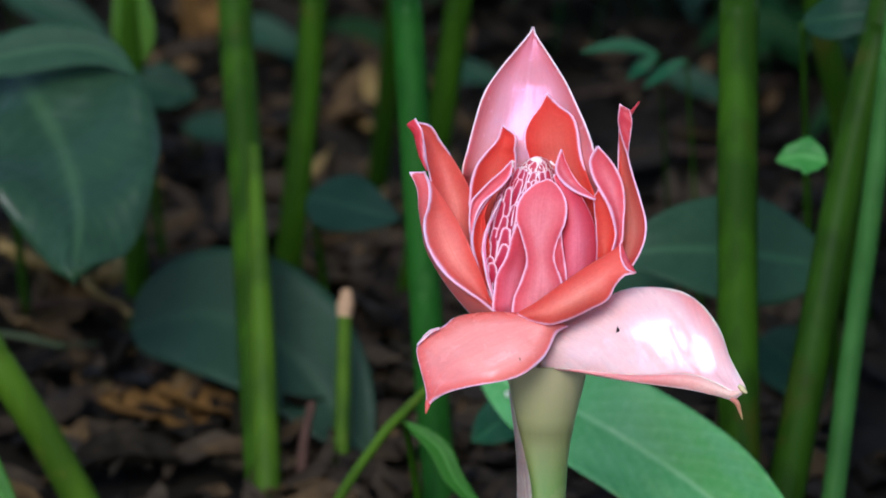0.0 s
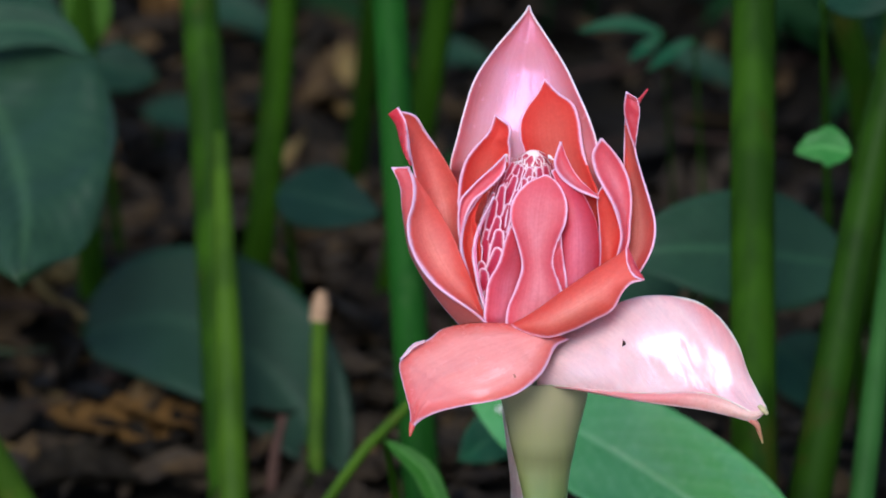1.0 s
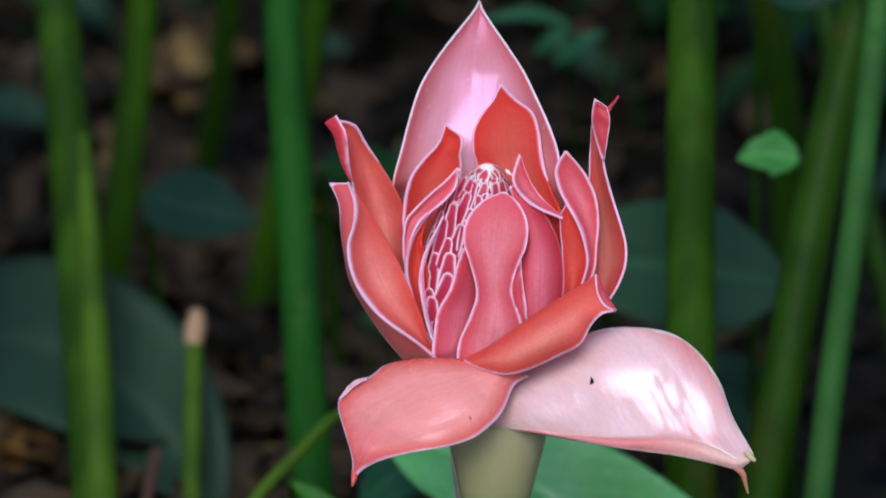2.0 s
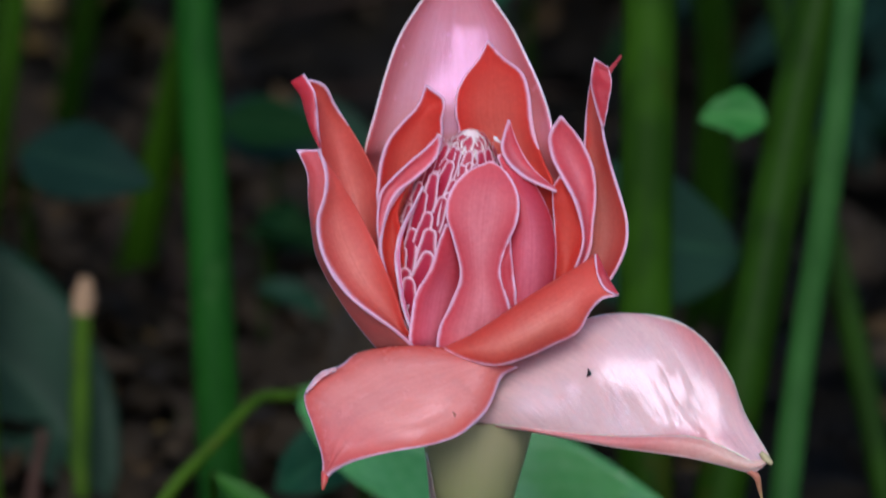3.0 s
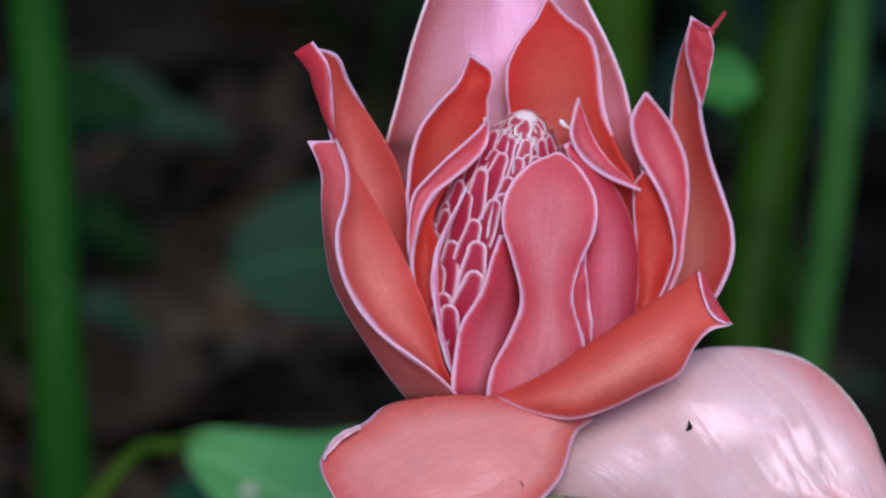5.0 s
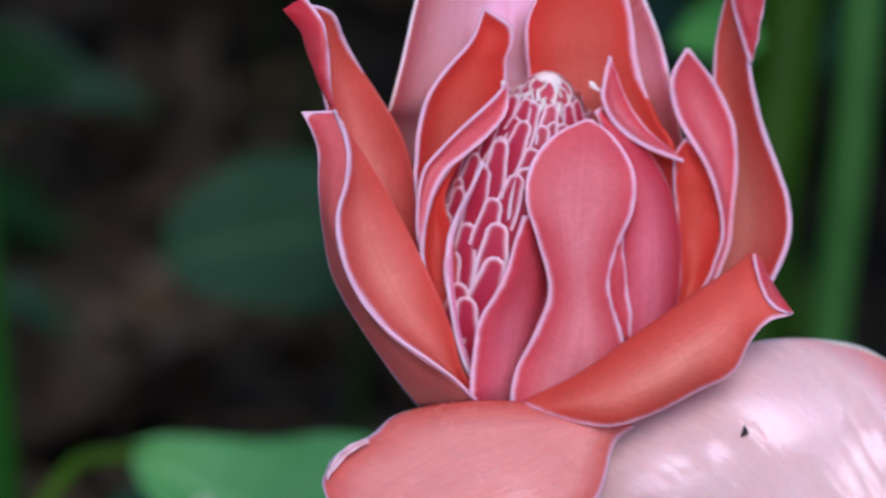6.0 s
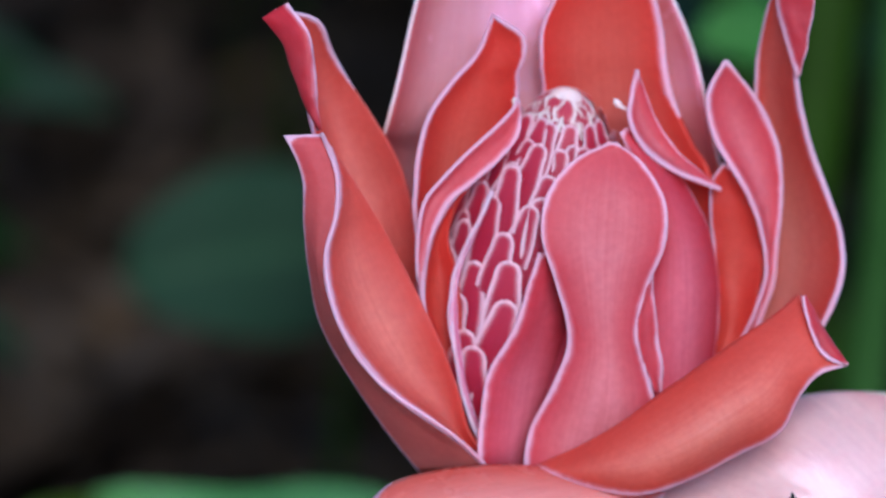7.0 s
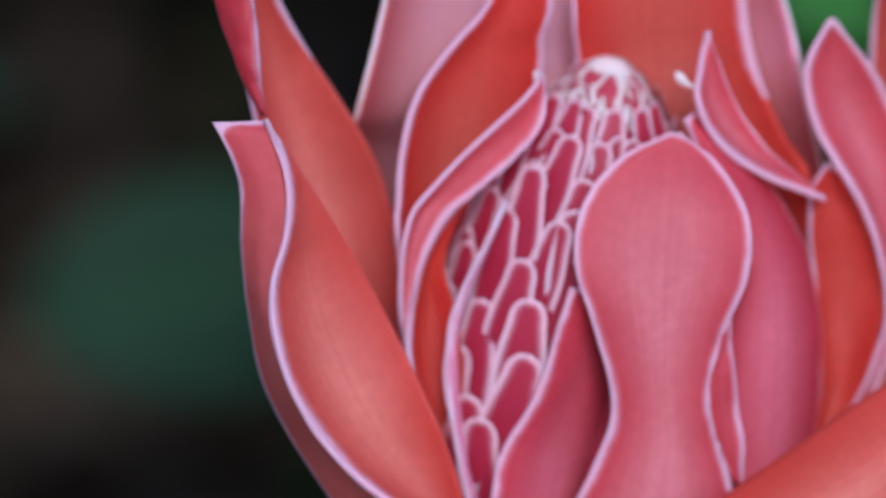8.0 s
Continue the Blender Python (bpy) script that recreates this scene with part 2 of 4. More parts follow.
mat_straw = soil_like("pale_stem", [(0.3, (0.045, 0.070, 0.030)), (0.7, (0.085, 0.115, 0.055))], 150.0, 0.6, 0.2)
mat_callus = soil_like("callus", [(0.3, (0.42, 0.36, 0.17)), (0.7, (0.60, 0.52, 0.30))], 200.0, 0.5)
mat_scar = soil_like("leaf_scar", [(0.3, (0.36, 0.42, 0.28)), (0.7, (0.56, 0.58, 0.46))], 300.0, 0.6, 0.2)
mat_husk = soil_like("dry_husk", [(0.3, (0.20, 0.12, 0.06)), (0.7, (0.42, 0.29, 0.17))], 120.0, 0.7)


# stalk of the flower: cream under the head, green lower down
def stalk_material(name, stops):
    m, t, b = nodes_of(name, 0.34, 0.4)
    al = t.nodes.new("ShaderNodeAttribute")
    al.attribute_name = "along"
    c = ramp(t, al.outputs["Fac"], stops)
    s = grain(t, 1.0, 4.0, (220, 220, 14))
    c = mix(t, ramp(t, s, [(0.4, 0.0), (0.7, 0.25)]), c, (0.22, 0.26, 0.09))
    t.links.new(c, b.inputs["Base Color"])
    b.inputs["Subsurface Weight"].default_value = 0.1
    b.inputs["Subsurface Radius"].default_value = (1.0, 1.0, 0.4)
    b.inputs["Subsurface Scale"].default_value = 0.004
    bumped(t, b, s, 0.15, 0.0008)
    return m


mat_stalk = stalk_material("stalk", [(0.0, (0.04, 0.09, 0.014)), (0.7, (0.11, 0.20, 0.045)), (1.0, (0.15, 0.22, 0.07))])
# The dip at 0.67 paints the shading in the crease below the swelling.
mat_cup = stalk_material("receptacle", [(0.0, (0.07, 0.19, 0.035)), (0.40, (0.10, 0.20, 0.045)), (0.60, (0.15, 0.18, 0.065)), (0.67, (0.13, 0.14, 0.055)), (0.74, (0.22, 0.23, 0.10)), (1.0, (0.34, 0.31, 0.17))])
mat_tail = stalk_material("bract_tail", [(0.0, (0.60, 0.20, 0.15)), (0.7, (0.55, 0.24, 0.14)), (1.0, (0.45, 0.36, 0.15))])
mat_hook = stalk_material("bract_hook", [(0.0, (0.58, 0.09, 0.08)), (1.0, (0.48, 0.025, 0.03))])
mat_sheath = petal_material("stalk_sheath", (0.34, 0.30, 0.24), (0.14, 0.08, 0.09), (0.3, 0.25, 0.2), (0.46, 0.42, 0.34), 0.45, edge=0.5, streak=0.9)
mat_black = nodes_of("insect_black", 0.4)[0]
mat_black.node_tree.nodes["Principled BSDF"].inputs["Base Color"].default_value = (0.01, 0.008, 0.008, 1)
mat_speck = nodes_of("bruise", 0.6)[0]
mat_speck.node_tree.nodes["Principled BSDF"].inputs["Base Color"].default_value = (0.36, 0.10, 0.06, 1)


# ---- mesh helpers ----
AWAY = Vector((0, math.cos(radians(25)), -math.sin(radians(25))))


def spline(points, count):
    """Points at even steps of arc length along a smooth curve through the given ones."""
    p = np.array(points, float)
    ext = np.vstack([2 * p[0] - p[1], p, 2 * p[-1] - p[-2]])
    fine = []
    for k in range(len(p) - 1):
        a, b, c, d = ext[k:k + 4]
        for s in np.linspace(0, 1, 16, endpoint=False):
            fine.append(0.5 * (2 * b + (c - a) * s + (2 * a - 5 * b + 4 * c - d) * s * s + (3 * b - a - 3 * c + d) * s ** 3))
    fine = np.array(fine + [p[-1]])
    run = np.r_[0, np.cumsum(np.linalg.norm(np.diff(fine, axis=0), axis=1))]
    want = np.linspace(0, run[-1], count)
    return np.stack([np.interp(want, run, fine[:, k]) for k in range(fine.shape[1])], 1)


def mesh_of(name, verts, faces, material, uvs=None, smooth=True, **attributes):
    me = bpy.data.meshes.new(name)
    me.from_pydata([tuple(v) for v in verts], [], faces)
    me.materials.append(material)
    if smooth:
        me.shade_smooth()
    if uvs is not None:
        layer = me.uv_layers.new(name="UVMap")
        for loop in me.loops:
            layer.data[loop.index].uv = uvs[loop.vertex_index]
    for key, values in attributes.items():
        me.attributes.new(key, "FLOAT", "POINT").data.foreach_set("value", np.array(values, np.float32))
    me.update()
    return me


def thing(name, label, category, group="", kind=""):
    return tagged(new(name), label, category, group, kind)


def part_mesh(name, me, parent, label=""):
    ob = new(name, me)
    ob.parent = parent
    if label:
        ob["label"] = label
    return ob


def grid_faces(rows, cols):
    return [(r * cols + c, r * cols + c + 1, (r + 1) * cols + c + 1, (r + 1) * cols + c) for r in range(rows - 1) for c in range(cols - 1)]


def tube(name, points, radii, material, sides=16, cap=True, ribs=0.0):
    """A tapered round stem along a smooth curve."""
    rows = 40
    c = spline(points, rows)
    rad = np.interp(np.linspace(0, 1, rows), np.linspace(0, 1, len(radii)), radii)
    verts, along = [], []
    ref = Vector((0.3, -1, 0.1)).normalized()
    for k in range(rows):
        tan = Vector(c[min(k + 1, rows - 1)] - c[max(k - 1, 0)]).normalized()
        a = tan.cross(ref).normalized()
        b = a.cross(tan)
        for j in range(sides):
            w = 2 * math.pi * j / sides
            r = rad[k] * (1 + ribs * math.sin(5 * w))
            verts.append(Vector(c[k]) + (a * math.cos(w) + b * math.sin(w)) * r)
            along.append(k / (rows - 1))
    faces = [(k * sides + j, k * sides + (j + 1) % sides, (k + 1) * sides + (j + 1) % sides, (k + 1) * sides + j) for k in range(rows - 1) for j in range(sides)]
    if cap:
        faces += [tuple(reversed(range(sides))), tuple(range((rows - 1) * sides, rows * sides))]
    return mesh_of(name, verts, faces, material, None, True, along=along)


def margin(metres, weight, s):
    """Millimetres to a margin, scaled by the width of its pale rim; a pair (weight, start) leaves the rim off before start."""
    if isinstance(weight, tuple):
        weight, start = weight
        weight *= min(1.0, max(0.0, (s - start) / 0.06))
    return min(9.0, metres * 1000 / weight) if weight > 0.01 else 9.0


def loft(name, left, right, belly, material, rims=(1, 1, 1), thick=0.0006, rows=46, cols=23, wave=0.0004, curl=(0.0, 0.0), keel=0.0, shear=0.0, blush=(0.0, 0.0), flat=2.0, core=0.0075, seed=0):
    """A bract: the skin between its two margins, hollowed (belly > 0) or bulged, with its margins curled and given thickness.
    rims: how far the left margin, the right margin and the tip count as pale rims."""
    l, r = spline(left, rows), spline(right, rows)
    s = np.linspace(0, 1, rows)
    deep = np.interp(s, np.linspace(0, 1, len(belly)), belly)
    verts, uvs, rim, along, heart = [], [], [], [], []
    length = np.linalg.norm(np.diff((l + r) / 2, axis=0), axis=1).sum()
    for i in range(rows):
        a, b = Vector(l[i]), Vector(r[i])
        w = (b - a).length
        for j in range(cols):
            x = j / (cols - 1)
            u = 0.5 - 0.5 * math.cos(math.pi * x) if cols > 8 else x
            u = 0.55 * u + 0.45 * x
            p = a.lerp(b, u)
            bend = (1 - abs(2 * u - 1) ** flat) * deep[i] * 0.001
            fade = math.exp(-u * w / 0.0022) * curl[0] + math.exp(-(1 - u) * w / 0.0022) * curl[1]
            edge = min(u, 1 - u) * w
            n = noise.noise(Vector((s[i] * 5.3 + seed * 7.7, u * 2.1, seed * 3.1)))
            m = noise.noise(Vector((s[i] * 16 + seed * 3.7, u * 3.0, seed * 1.9)))
            bend -= 0.001 * keel * math.exp(-((u - 0.5) / 0.07) ** 2) * max(0.0, s[i] - 0.35) * min(1.0, (1 - s[i]) * 6)
            p += AWAY * (bend + fade * 0.001 + wave * (2.0 * n + 0.8 * m * math.exp(-edge / 0.004)))
            verts.append(p)
            uvs.append((u - shear * s[i], s[i]))
            rim.append(min(margin(u * w, rims[0], s[i]), margin((1 - u) * w, rims[1], s[i]), margin((1 - s[i]) * length, rims[2], 1.0)))
            heart.append(min(1.0, (u * w + 0.05 * max(0.0, blush[0] - s[i])) / core, ((1 - u) * w + 0.05 * max(0.0, blush[1] - s[i])) / core, (1 - s[i]) * length / 0.012))
            along.append(s[i])
    me = mesh_of(name, verts, grid_faces(rows, cols), material, uvs, True, rim=rim, along=along, heart=heart)
    return me


def bract(name, parent, left, right, belly, material, label="", **options):
    me = loft(name, left, right, belly, material, **options)
    centre = sum((q.co for q in me.vertices), Vector()) / len(me.vertices)
    me.transform(Matrix.Translation(-centre))
    ob = part_mesh(name, me, parent, label)
    ob.location = centre - (parent.location if parent.parent else Vector())
    sol = ob.modifiers.new("thickness", "SOLIDIFY")
    sol.thickness, sol.offset = options.get("thick", 0.0006), 0.0
    return ob


# ---- the flower ----
flower = thing("torch_ginger_flower", "half-open coral pink torch ginger flower with white-edged waxy bracts", "flower")
flower.location = (0, 0, 0.27)
# back bract, tall and pointed, seen from its hollow inner side
bract("back_bract", flower,
      [(-0.01648, 0.01224, -0.04948), (-0.02879, 0.02527, -0.01679), (-0.0318, 0.0275, 0.0035), (-0.033, 0.0222, 0.0132), (-0.03051, 0.0255, 0.02265), (-0.02759, 0.03043, 0.03266), (-0.02388, 0.03474, 0.04263), (-0.01763, 0.04298, 0.04946), (-0.01031, 0.05204, 0.0551), (-0.00545, 0.0585, 0.0586), (-0.00411, 0.06166, 0.0602)],
      [(0.01271, 0.0105, -0.04846), (0.0255, 0.0118, -0.02), (0.0272, 0.0117, -0.002), (0.02219, 0.01486, 0.01732), (0.02068, 0.01966, 0.0252), (0.01771, 0.02446, 0.03268), (0.01391, 0.02989, 0.03952), (0.00999, 0.03651, 0.04578), (0.00517, 0.04601, 0.0502), (2e-05, 0.05565, 0.05442), (-0.00295, 0.0592, 0.0579), (-0.00391, 0.06166, 0.0602)],
      [8, 12, 10, 8, 7, 8, 6, 0], mat_pale, "tall pale pink pointed bract with a glossy hollow", curl=(-0.5, -0.5), rims=(0.28, 0.28, 0.4), keel=-1.4, flat=3.4, seed=1)
bract("inner_bract", flower,
      [(-0.00322, 0.00748, -0.03601), (-0.00741, 0.0145, -0.00914), (-0.00561, 0.02118, 0.01701), (-0.00705, 0.02071, 0.02428), (-0.00716, 0.0224, 0.03044), (-0.00471, 0.02422, 0.03588), (-0.00094, 0.02584, 0.04062), (0.00172, 0.0283, 0.04555)],
      [(0.01992, 0.00396, -0.0341), (0.02369, 0.00583, -0.01115), (0.02142, 0.00767, 0.00824), (0.01914, 0.01319, 0.01251), (0.01699, 0.01776, 0.01748), (0.01556, 0.02117, 0.02341), (0.01468, 0.02392, 0.02982), (0.01249, 0.02599, 0.03622), (0.00679, 0.0273, 0.04038), (0.00192, 0.0283, 0.04555)],
      [4, 5, 5, 5, 4, 3, 1, 0], mat_red, "orange-red bract with a wavy white margin", curl=(0, -1.2), rims=(0.6, (1.5, 0.58), 1), seed=2)
bract("inner_bract", flower,
      [(-0.02265, 0.00745, -0.03607), (-0.02944, 0.01117, -0.00132), (-0.02982, 0.01304, 0.00529), (-0.02921, 0.0156, 0.01149), (-0.02721, 0.01785, 0.01741), (-0.02327, 0.01953, 0.02258), (-0.01875, 0.02169, 0.02716), (-0.01654, 0.02353, 0.03315)],
      [(-0.00711, 0.00748, -0.03602), (-0.01122, 0.01628, -0.01005), (-0.01087, 0.0202, 0.01897), (-0.01139, 0.02046, 0.02307), (-0.01077, 0.01981, 0.02701), (-0.01104, 0.0205, 0.03032), (-0.01375, 0.02138, 0.03217), (-0.01634, 0.02353, 0.03315)],
      [6, 6, 6, 5, 4, 3, 1, 0], mat_red, "orange-red bract with a wavy white margin", curl=(-1.2, -1.0), rims=(1.4, 0.9, 0.8), seed=3)
bract("strap_bract", flower,
      [(-0.01787, -0.00563, -0.03888), (-0.0246, -0.00394, -0.02696), (-0.02853, 0.0001, -0.01713), (-0.0296, 0.00421, -0.00869), (-0.02999, 0.0066, -0.00077), (-0.02915, 0.0083, 0.00556), (-0.02636, 0.00938, 0.00909), (-0.02129, 0.01094, 0.01399), (-0.0169, 0.01167, 0.01794), (-0.01404, 0.01245, 0.02079), (-0.01281, 0.014, 0.02157)],
      [(-0.01707, -0.00563, -0.03888), (-0.0234, -0.00394, -0.02696), (-0.02713, 0.0001, -0.01713), (-0.0287, 0.00421, -0.00949), (-0.02728, 0.0076, -0.0015), (-0.02422, 0.00874, 0.00508), (-0.02005, 0.00926, 0.00879), (-0.01583, 0.0104, 0.01233), (-0.01263, 0.01165, 0.01665), (-0.01261, 0.014, 0.02157)],
      [0, 0, 0, 0, 1, 2, 1, 0], mat_pink, "narrow pink strap-shaped bract", rims=(0.6, 1.3, 0.8), core=0.0028, seed=4)
bract("sliver_bract", flower,
      [(-0.01707, -0.00503, -0.03918), (-0.0234, -0.00334, -0.02726), (-0.02713, 0.0007, -0.01743), (-0.0287, 0.00481, -0.00979), (-0.02701, 0.00849, -0.00192), (-0.02223, 0.01131, 0.00532), (-0.01708, 0.01254, 0.01032)],
      [(-0.01423, -0.0068, -0.03825), (-0.01876, -0.00247, -0.0266), (-0.02152, 0.00242, -0.01611), (-0.02232, 0.00694, -0.00759), (-0.0238, 0.0092, -0.0018), (-0.02133, 0.01171, 0.00502), (-0.0165, 0.01254, 0.01032)],
      [2, 2, 3, 3, 2, 1, 0], mat_red, "thin deep red bract beside the cone", rims=(0.3, 0, 0.3), seed=5)
bract("sliver_bract", flower,
      [(-0.016, -0.00769, -0.0378), (-0.02112, -0.00589, -0.02919), (-0.02388, -0.00186, -0.01936), (-0.02469, 0.00181, -0.0115), (-0.02298, 0.00552, -0.00473), (-0.0195, 0.0075, 0.0022), (-0.017, 0.0095, 0.0066)],
      [(-0.015, -0.00729, -0.0378), (-0.01982, -0.00549, -0.02919), (-0.02248, -0.00146, -0.01936), (-0.02329, 0.00221, -0.0115), (-0.02168, 0.00592, -0.00473), (-0.0185, 0.0079, 0.0022), (-0.0167, 0.0099, 0.0066)],
      [0, 0, 0, 0, 0, 0], mat_lilac, "thin pale lilac-edged bract beside the cone", rims=(1.4, 0.1, 0.6), seed=6)
# two bracts that stand off on one side, each with a folded-over margin
upper_side = bract("side_bract", flower,
      [(-0.0218, -0.00149, -0.04105), (-0.03604, 0.00864, -0.01932), (-0.04291, 0.0151, -0.00311), (-0.04592, 0.01828, 0.01081), (-0.04771, 0.02089, 0.01876), (-0.04872, 0.02369, 0.02597), (-0.05066, 0.02642, 0.03064), (-0.05346, 0.02602, 0.03362)],
      [(-0.01784, 0.00486, -0.0369), (-0.02631, 0.00694, -0.01442), (-0.02868, 0.01135, -0.00071), (-0.02943, 0.01816, 0.00496), (-0.03197, 0.02089, 0.01001), (-0.03507, 0.02393, 0.01452), (-0.0384, 0.02648, 0.0192), (-0.04221, 0.026, 0.02555), (-0.04598, 0.02505, 0.03223), (-0.05326, 0.02602, 0.03362)],
      [5, 6, 6, 6, 5, 4, 3, 0], mat_coral, "orange side bract with a hooked tip", curl=(0, 0.8), rims=(0.2, (0.9, 0.72), 0.8), seed=7)
bract("folded_margin", upper_side,
      [(-0.04763, 0.01356, 0.01776), (-0.05, 0.01598, 0.02177), (-0.05149, 0.019, 0.02582), (-0.05281, 0.02245, 0.02967), (-0.05569, 0.02586, 0.03251)],
      [(-0.0469, 0.01564, 0.01609), (-0.04789, 0.01597, 0.02229), (-0.04849, 0.01752, 0.02785), (-0.04939, 0.02014, 0.03271), (-0.05199, 0.02406, 0.03609)],
      [-1, -2, -2, -1.5, 0], mat_flap, "crimson folded margin", rims=(0, 1, 0), seed=8, rows=30, cols=13)
lower_side = bract("side_bract", flower,
      [(-0.01868, -0.01178, -0.03547), (-0.02483, -0.01311, -0.02898), (-0.0312, -0.01336, -0.02398), (-0.03699, -0.01125, -0.0205), (-0.04192, -0.0087, -0.01616), (-0.04564, -0.00545, -0.01122), (-0.04804, -0.00278, -0.00518), (-0.0484, 0.00028, 0.00104), (-0.04656, 0.00282, 0.00723), (-0.04637, 0.0058, 0.01348), (-0.04845, 0.00945, 0.01897)],
      [(-0.01321, -0.00819, -0.0399), (-0.02088, -0.00832, -0.03137), (-0.02437, -0.00615, -0.02181), (-0.02829, -0.00272, -0.01326), (-0.03216, 0.00173, -0.00539), (-0.03677, 0.00592, 0.00223), (-0.04261, 0.00764, 0.01072), (-0.04864, 0.00873, 0.01934)],
      [3, 4, 4, 4, 3, 2, 1, 0, 0], mat_coral, "orange side bract with a hooked tip", rims=(2.0, 0, 0.8), curl=(-0.8, 0), seed=9)
bract("folded_margin", lower_side,
      [(-0.02901, -0.00645, -0.03876), (-0.03475, -0.00589, -0.03164), (-0.03989, -0.00441, -0.02479), (-0.04426, -0.00163, -0.01837), (-0.04782, 0.00118, -0.01153), (-0.04938, 0.00376, -0.0039), (-0.05052, 0.00627, 0.00378), (-0.05125, 0.0082, 0.01182), (-0.05455, 0.01018, 0.01832)],
      [(-0.01869, -0.0113, -0.0361), (-0.02549, -0.01287, -0.02884), (-0.03253, -0.01286, -0.02358), (-0.03861, -0.0103, -0.01941), (-0.04356, -0.00747, -0.0141), (-0.04697, -0.00436, -0.00787), (-0.04848, -0.00117, -0.00098), (-0.0468, 0.00197, 0.00582), (-0.04576, 0.00548, 0.01254), (-0.04773, 0.01012, 0.01838)],
      [-1, -1, -1, -1, -1, -1, -1, 0], mat_dusk, "dull rose folded margin", rims=(0.8, 0.05, 0.8), seed=10, rows=36, cols=13)
# petal-like bracts in front of the cone
bract("front_bract", flower,
      [(-0.01127, -0.01203, -0.04946), (-0.01221, -0.01231, -0.0406), (-0.01246, -0.01092, -0.03524), (-0.01176, -0.0098, -0.02931), (-0.00864, -0.00966, -0.02072), (-0.00646, -0.00848, -0.01226), (-0.00842, -0.00475, -0.00426), (-0.01074, -0.00045, 0.00259), (-0.0096, 0.00309, 0.00899), (-0.00464, 0.00553, 0.01423), (0.00188, 0.00676, 0.01687)],
      [(0.00507, -0.01312, -0.04707), (0.00677, -0.01494, -0.03915), (0.00989, -0.01516, -0.03251), (0.00936, -0.0143, -0.02474), (0.00678, -0.01154, -0.01646), (0.00517, -0.00976, -0.01027), (0.0072, -0.00724, -0.00251), (0.00962, -0.00554, 0.0035), (0.00999, -0.00201, 0.00988), (0.0072, 0.00343, 0.01446), (0.00284, 0.00676, 0.01687)],
      [-1, -1.5, -2, -2, -2, -2, -2, -1.5, -0.5, 0], mat_pink, "pink waisted bract with a broad white margin", rims=(1.45, 1.45, 1.5), curl=(-0.5, -0.5), seed=11, cols=31, rows=60)
bract("front_bract", flower,
      [(-0.01793, -0.00743, -0.04906), (-0.02049, -0.0112, -0.03468), (-0.02001, -0.0086, -0.02718), (-0.01883, -0.0056, -0.02084), (-0.01542, -0.0047, -0.01394), (-0.01372, -0.004, -0.00861), (-0.01243, -0.0032, -0.00366), (-0.01073, -0.0012, 0.00028)],
      [(-0.0038, -0.00741, -0.04902), (-0.00456, -0.00434, -0.04102), (-0.00486, -0.00351, -0.0345), (-0.00385, -0.0021, -0.02438), (-0.00438, -0.00152, -0.01604), (-0.00431, 0.00229, -0.00203)],
      [-1, -1.2, -1.2, -0.8, 0], mat_rose, "deep pink bract with a white margin", rims=(1.6, 0.1, 1), curl=(0.5, 0), seed=12)
bract("front_bract", flower,
      [(0.00666, -0.01485, -0.03421), (0.00656, -0.01045, -0.02241), (0.00645, -0.00565, -0.00976), (0.00794, -0.00159, -0.00104), (0.00788, 0.00328, 0.0094), (0.00422, 0.00831, 0.01783)],
      [(0.01967, -0.00931, -0.02943), (0.02183, -0.00413, -0.01477), (0.02153, -0.00014, -0.00386), (0.01915, 0.0029, 0.00386), (0.01434, 0.0072, 0.01072), (0.00579, 0.00954, 0.0181)],
      [-4, -4, -4, -4, -3, 0], mat_rose, "deep pink bract with faint streaks", rims=(0.8, 0.45, 1), seed=13)
bract("sliver_bract", flower,
      [(0.00879, -0.01314, -0.02089), (0.00643, -0.01217, -0.01633), (0.00486, -0.01113, -0.01153), (0.00512, -0.00984, -0.00681), (0.00676, -0.00795, -0.00266)],
      [(0.01009, -0.01328, -0.02138), (0.00984, -0.01156, -0.01579), (0.00883, -0.00932, -0.01005), (0.00821, -0.00782, -0.00565), (0.00779, -0.00582, -0.00065)],
      [0, 0, 0, 0], mat_pink, "thin pink fold edged white", rims=(0.3, 1.1, 0.2), seed=14, rows=24, cols=7, thick=0.0006)
bract("crest_bract", flower,
      [(0.00765, 0.01324, 0.0272), (0.0105, 0.01106, 0.0204), (0.0148, 0.00903, 0.0140), (0.02158, 0.0042, 0.00901)],
      [(0.00746, 0.01324, 0.0272), (0.0053, 0.0081, 0.02093), (0.00802, 0.00576, 0.01589), (0.01361, 0.00398, 0.01208), (0.02168, 0.00217, 0.00938)],
      [0, 0.5, 1, 0.5, 0], mat_pink, "small pink pointed bract folded over", rims=(0.5, 1.5, 0.2), core=0.004, seed=15)
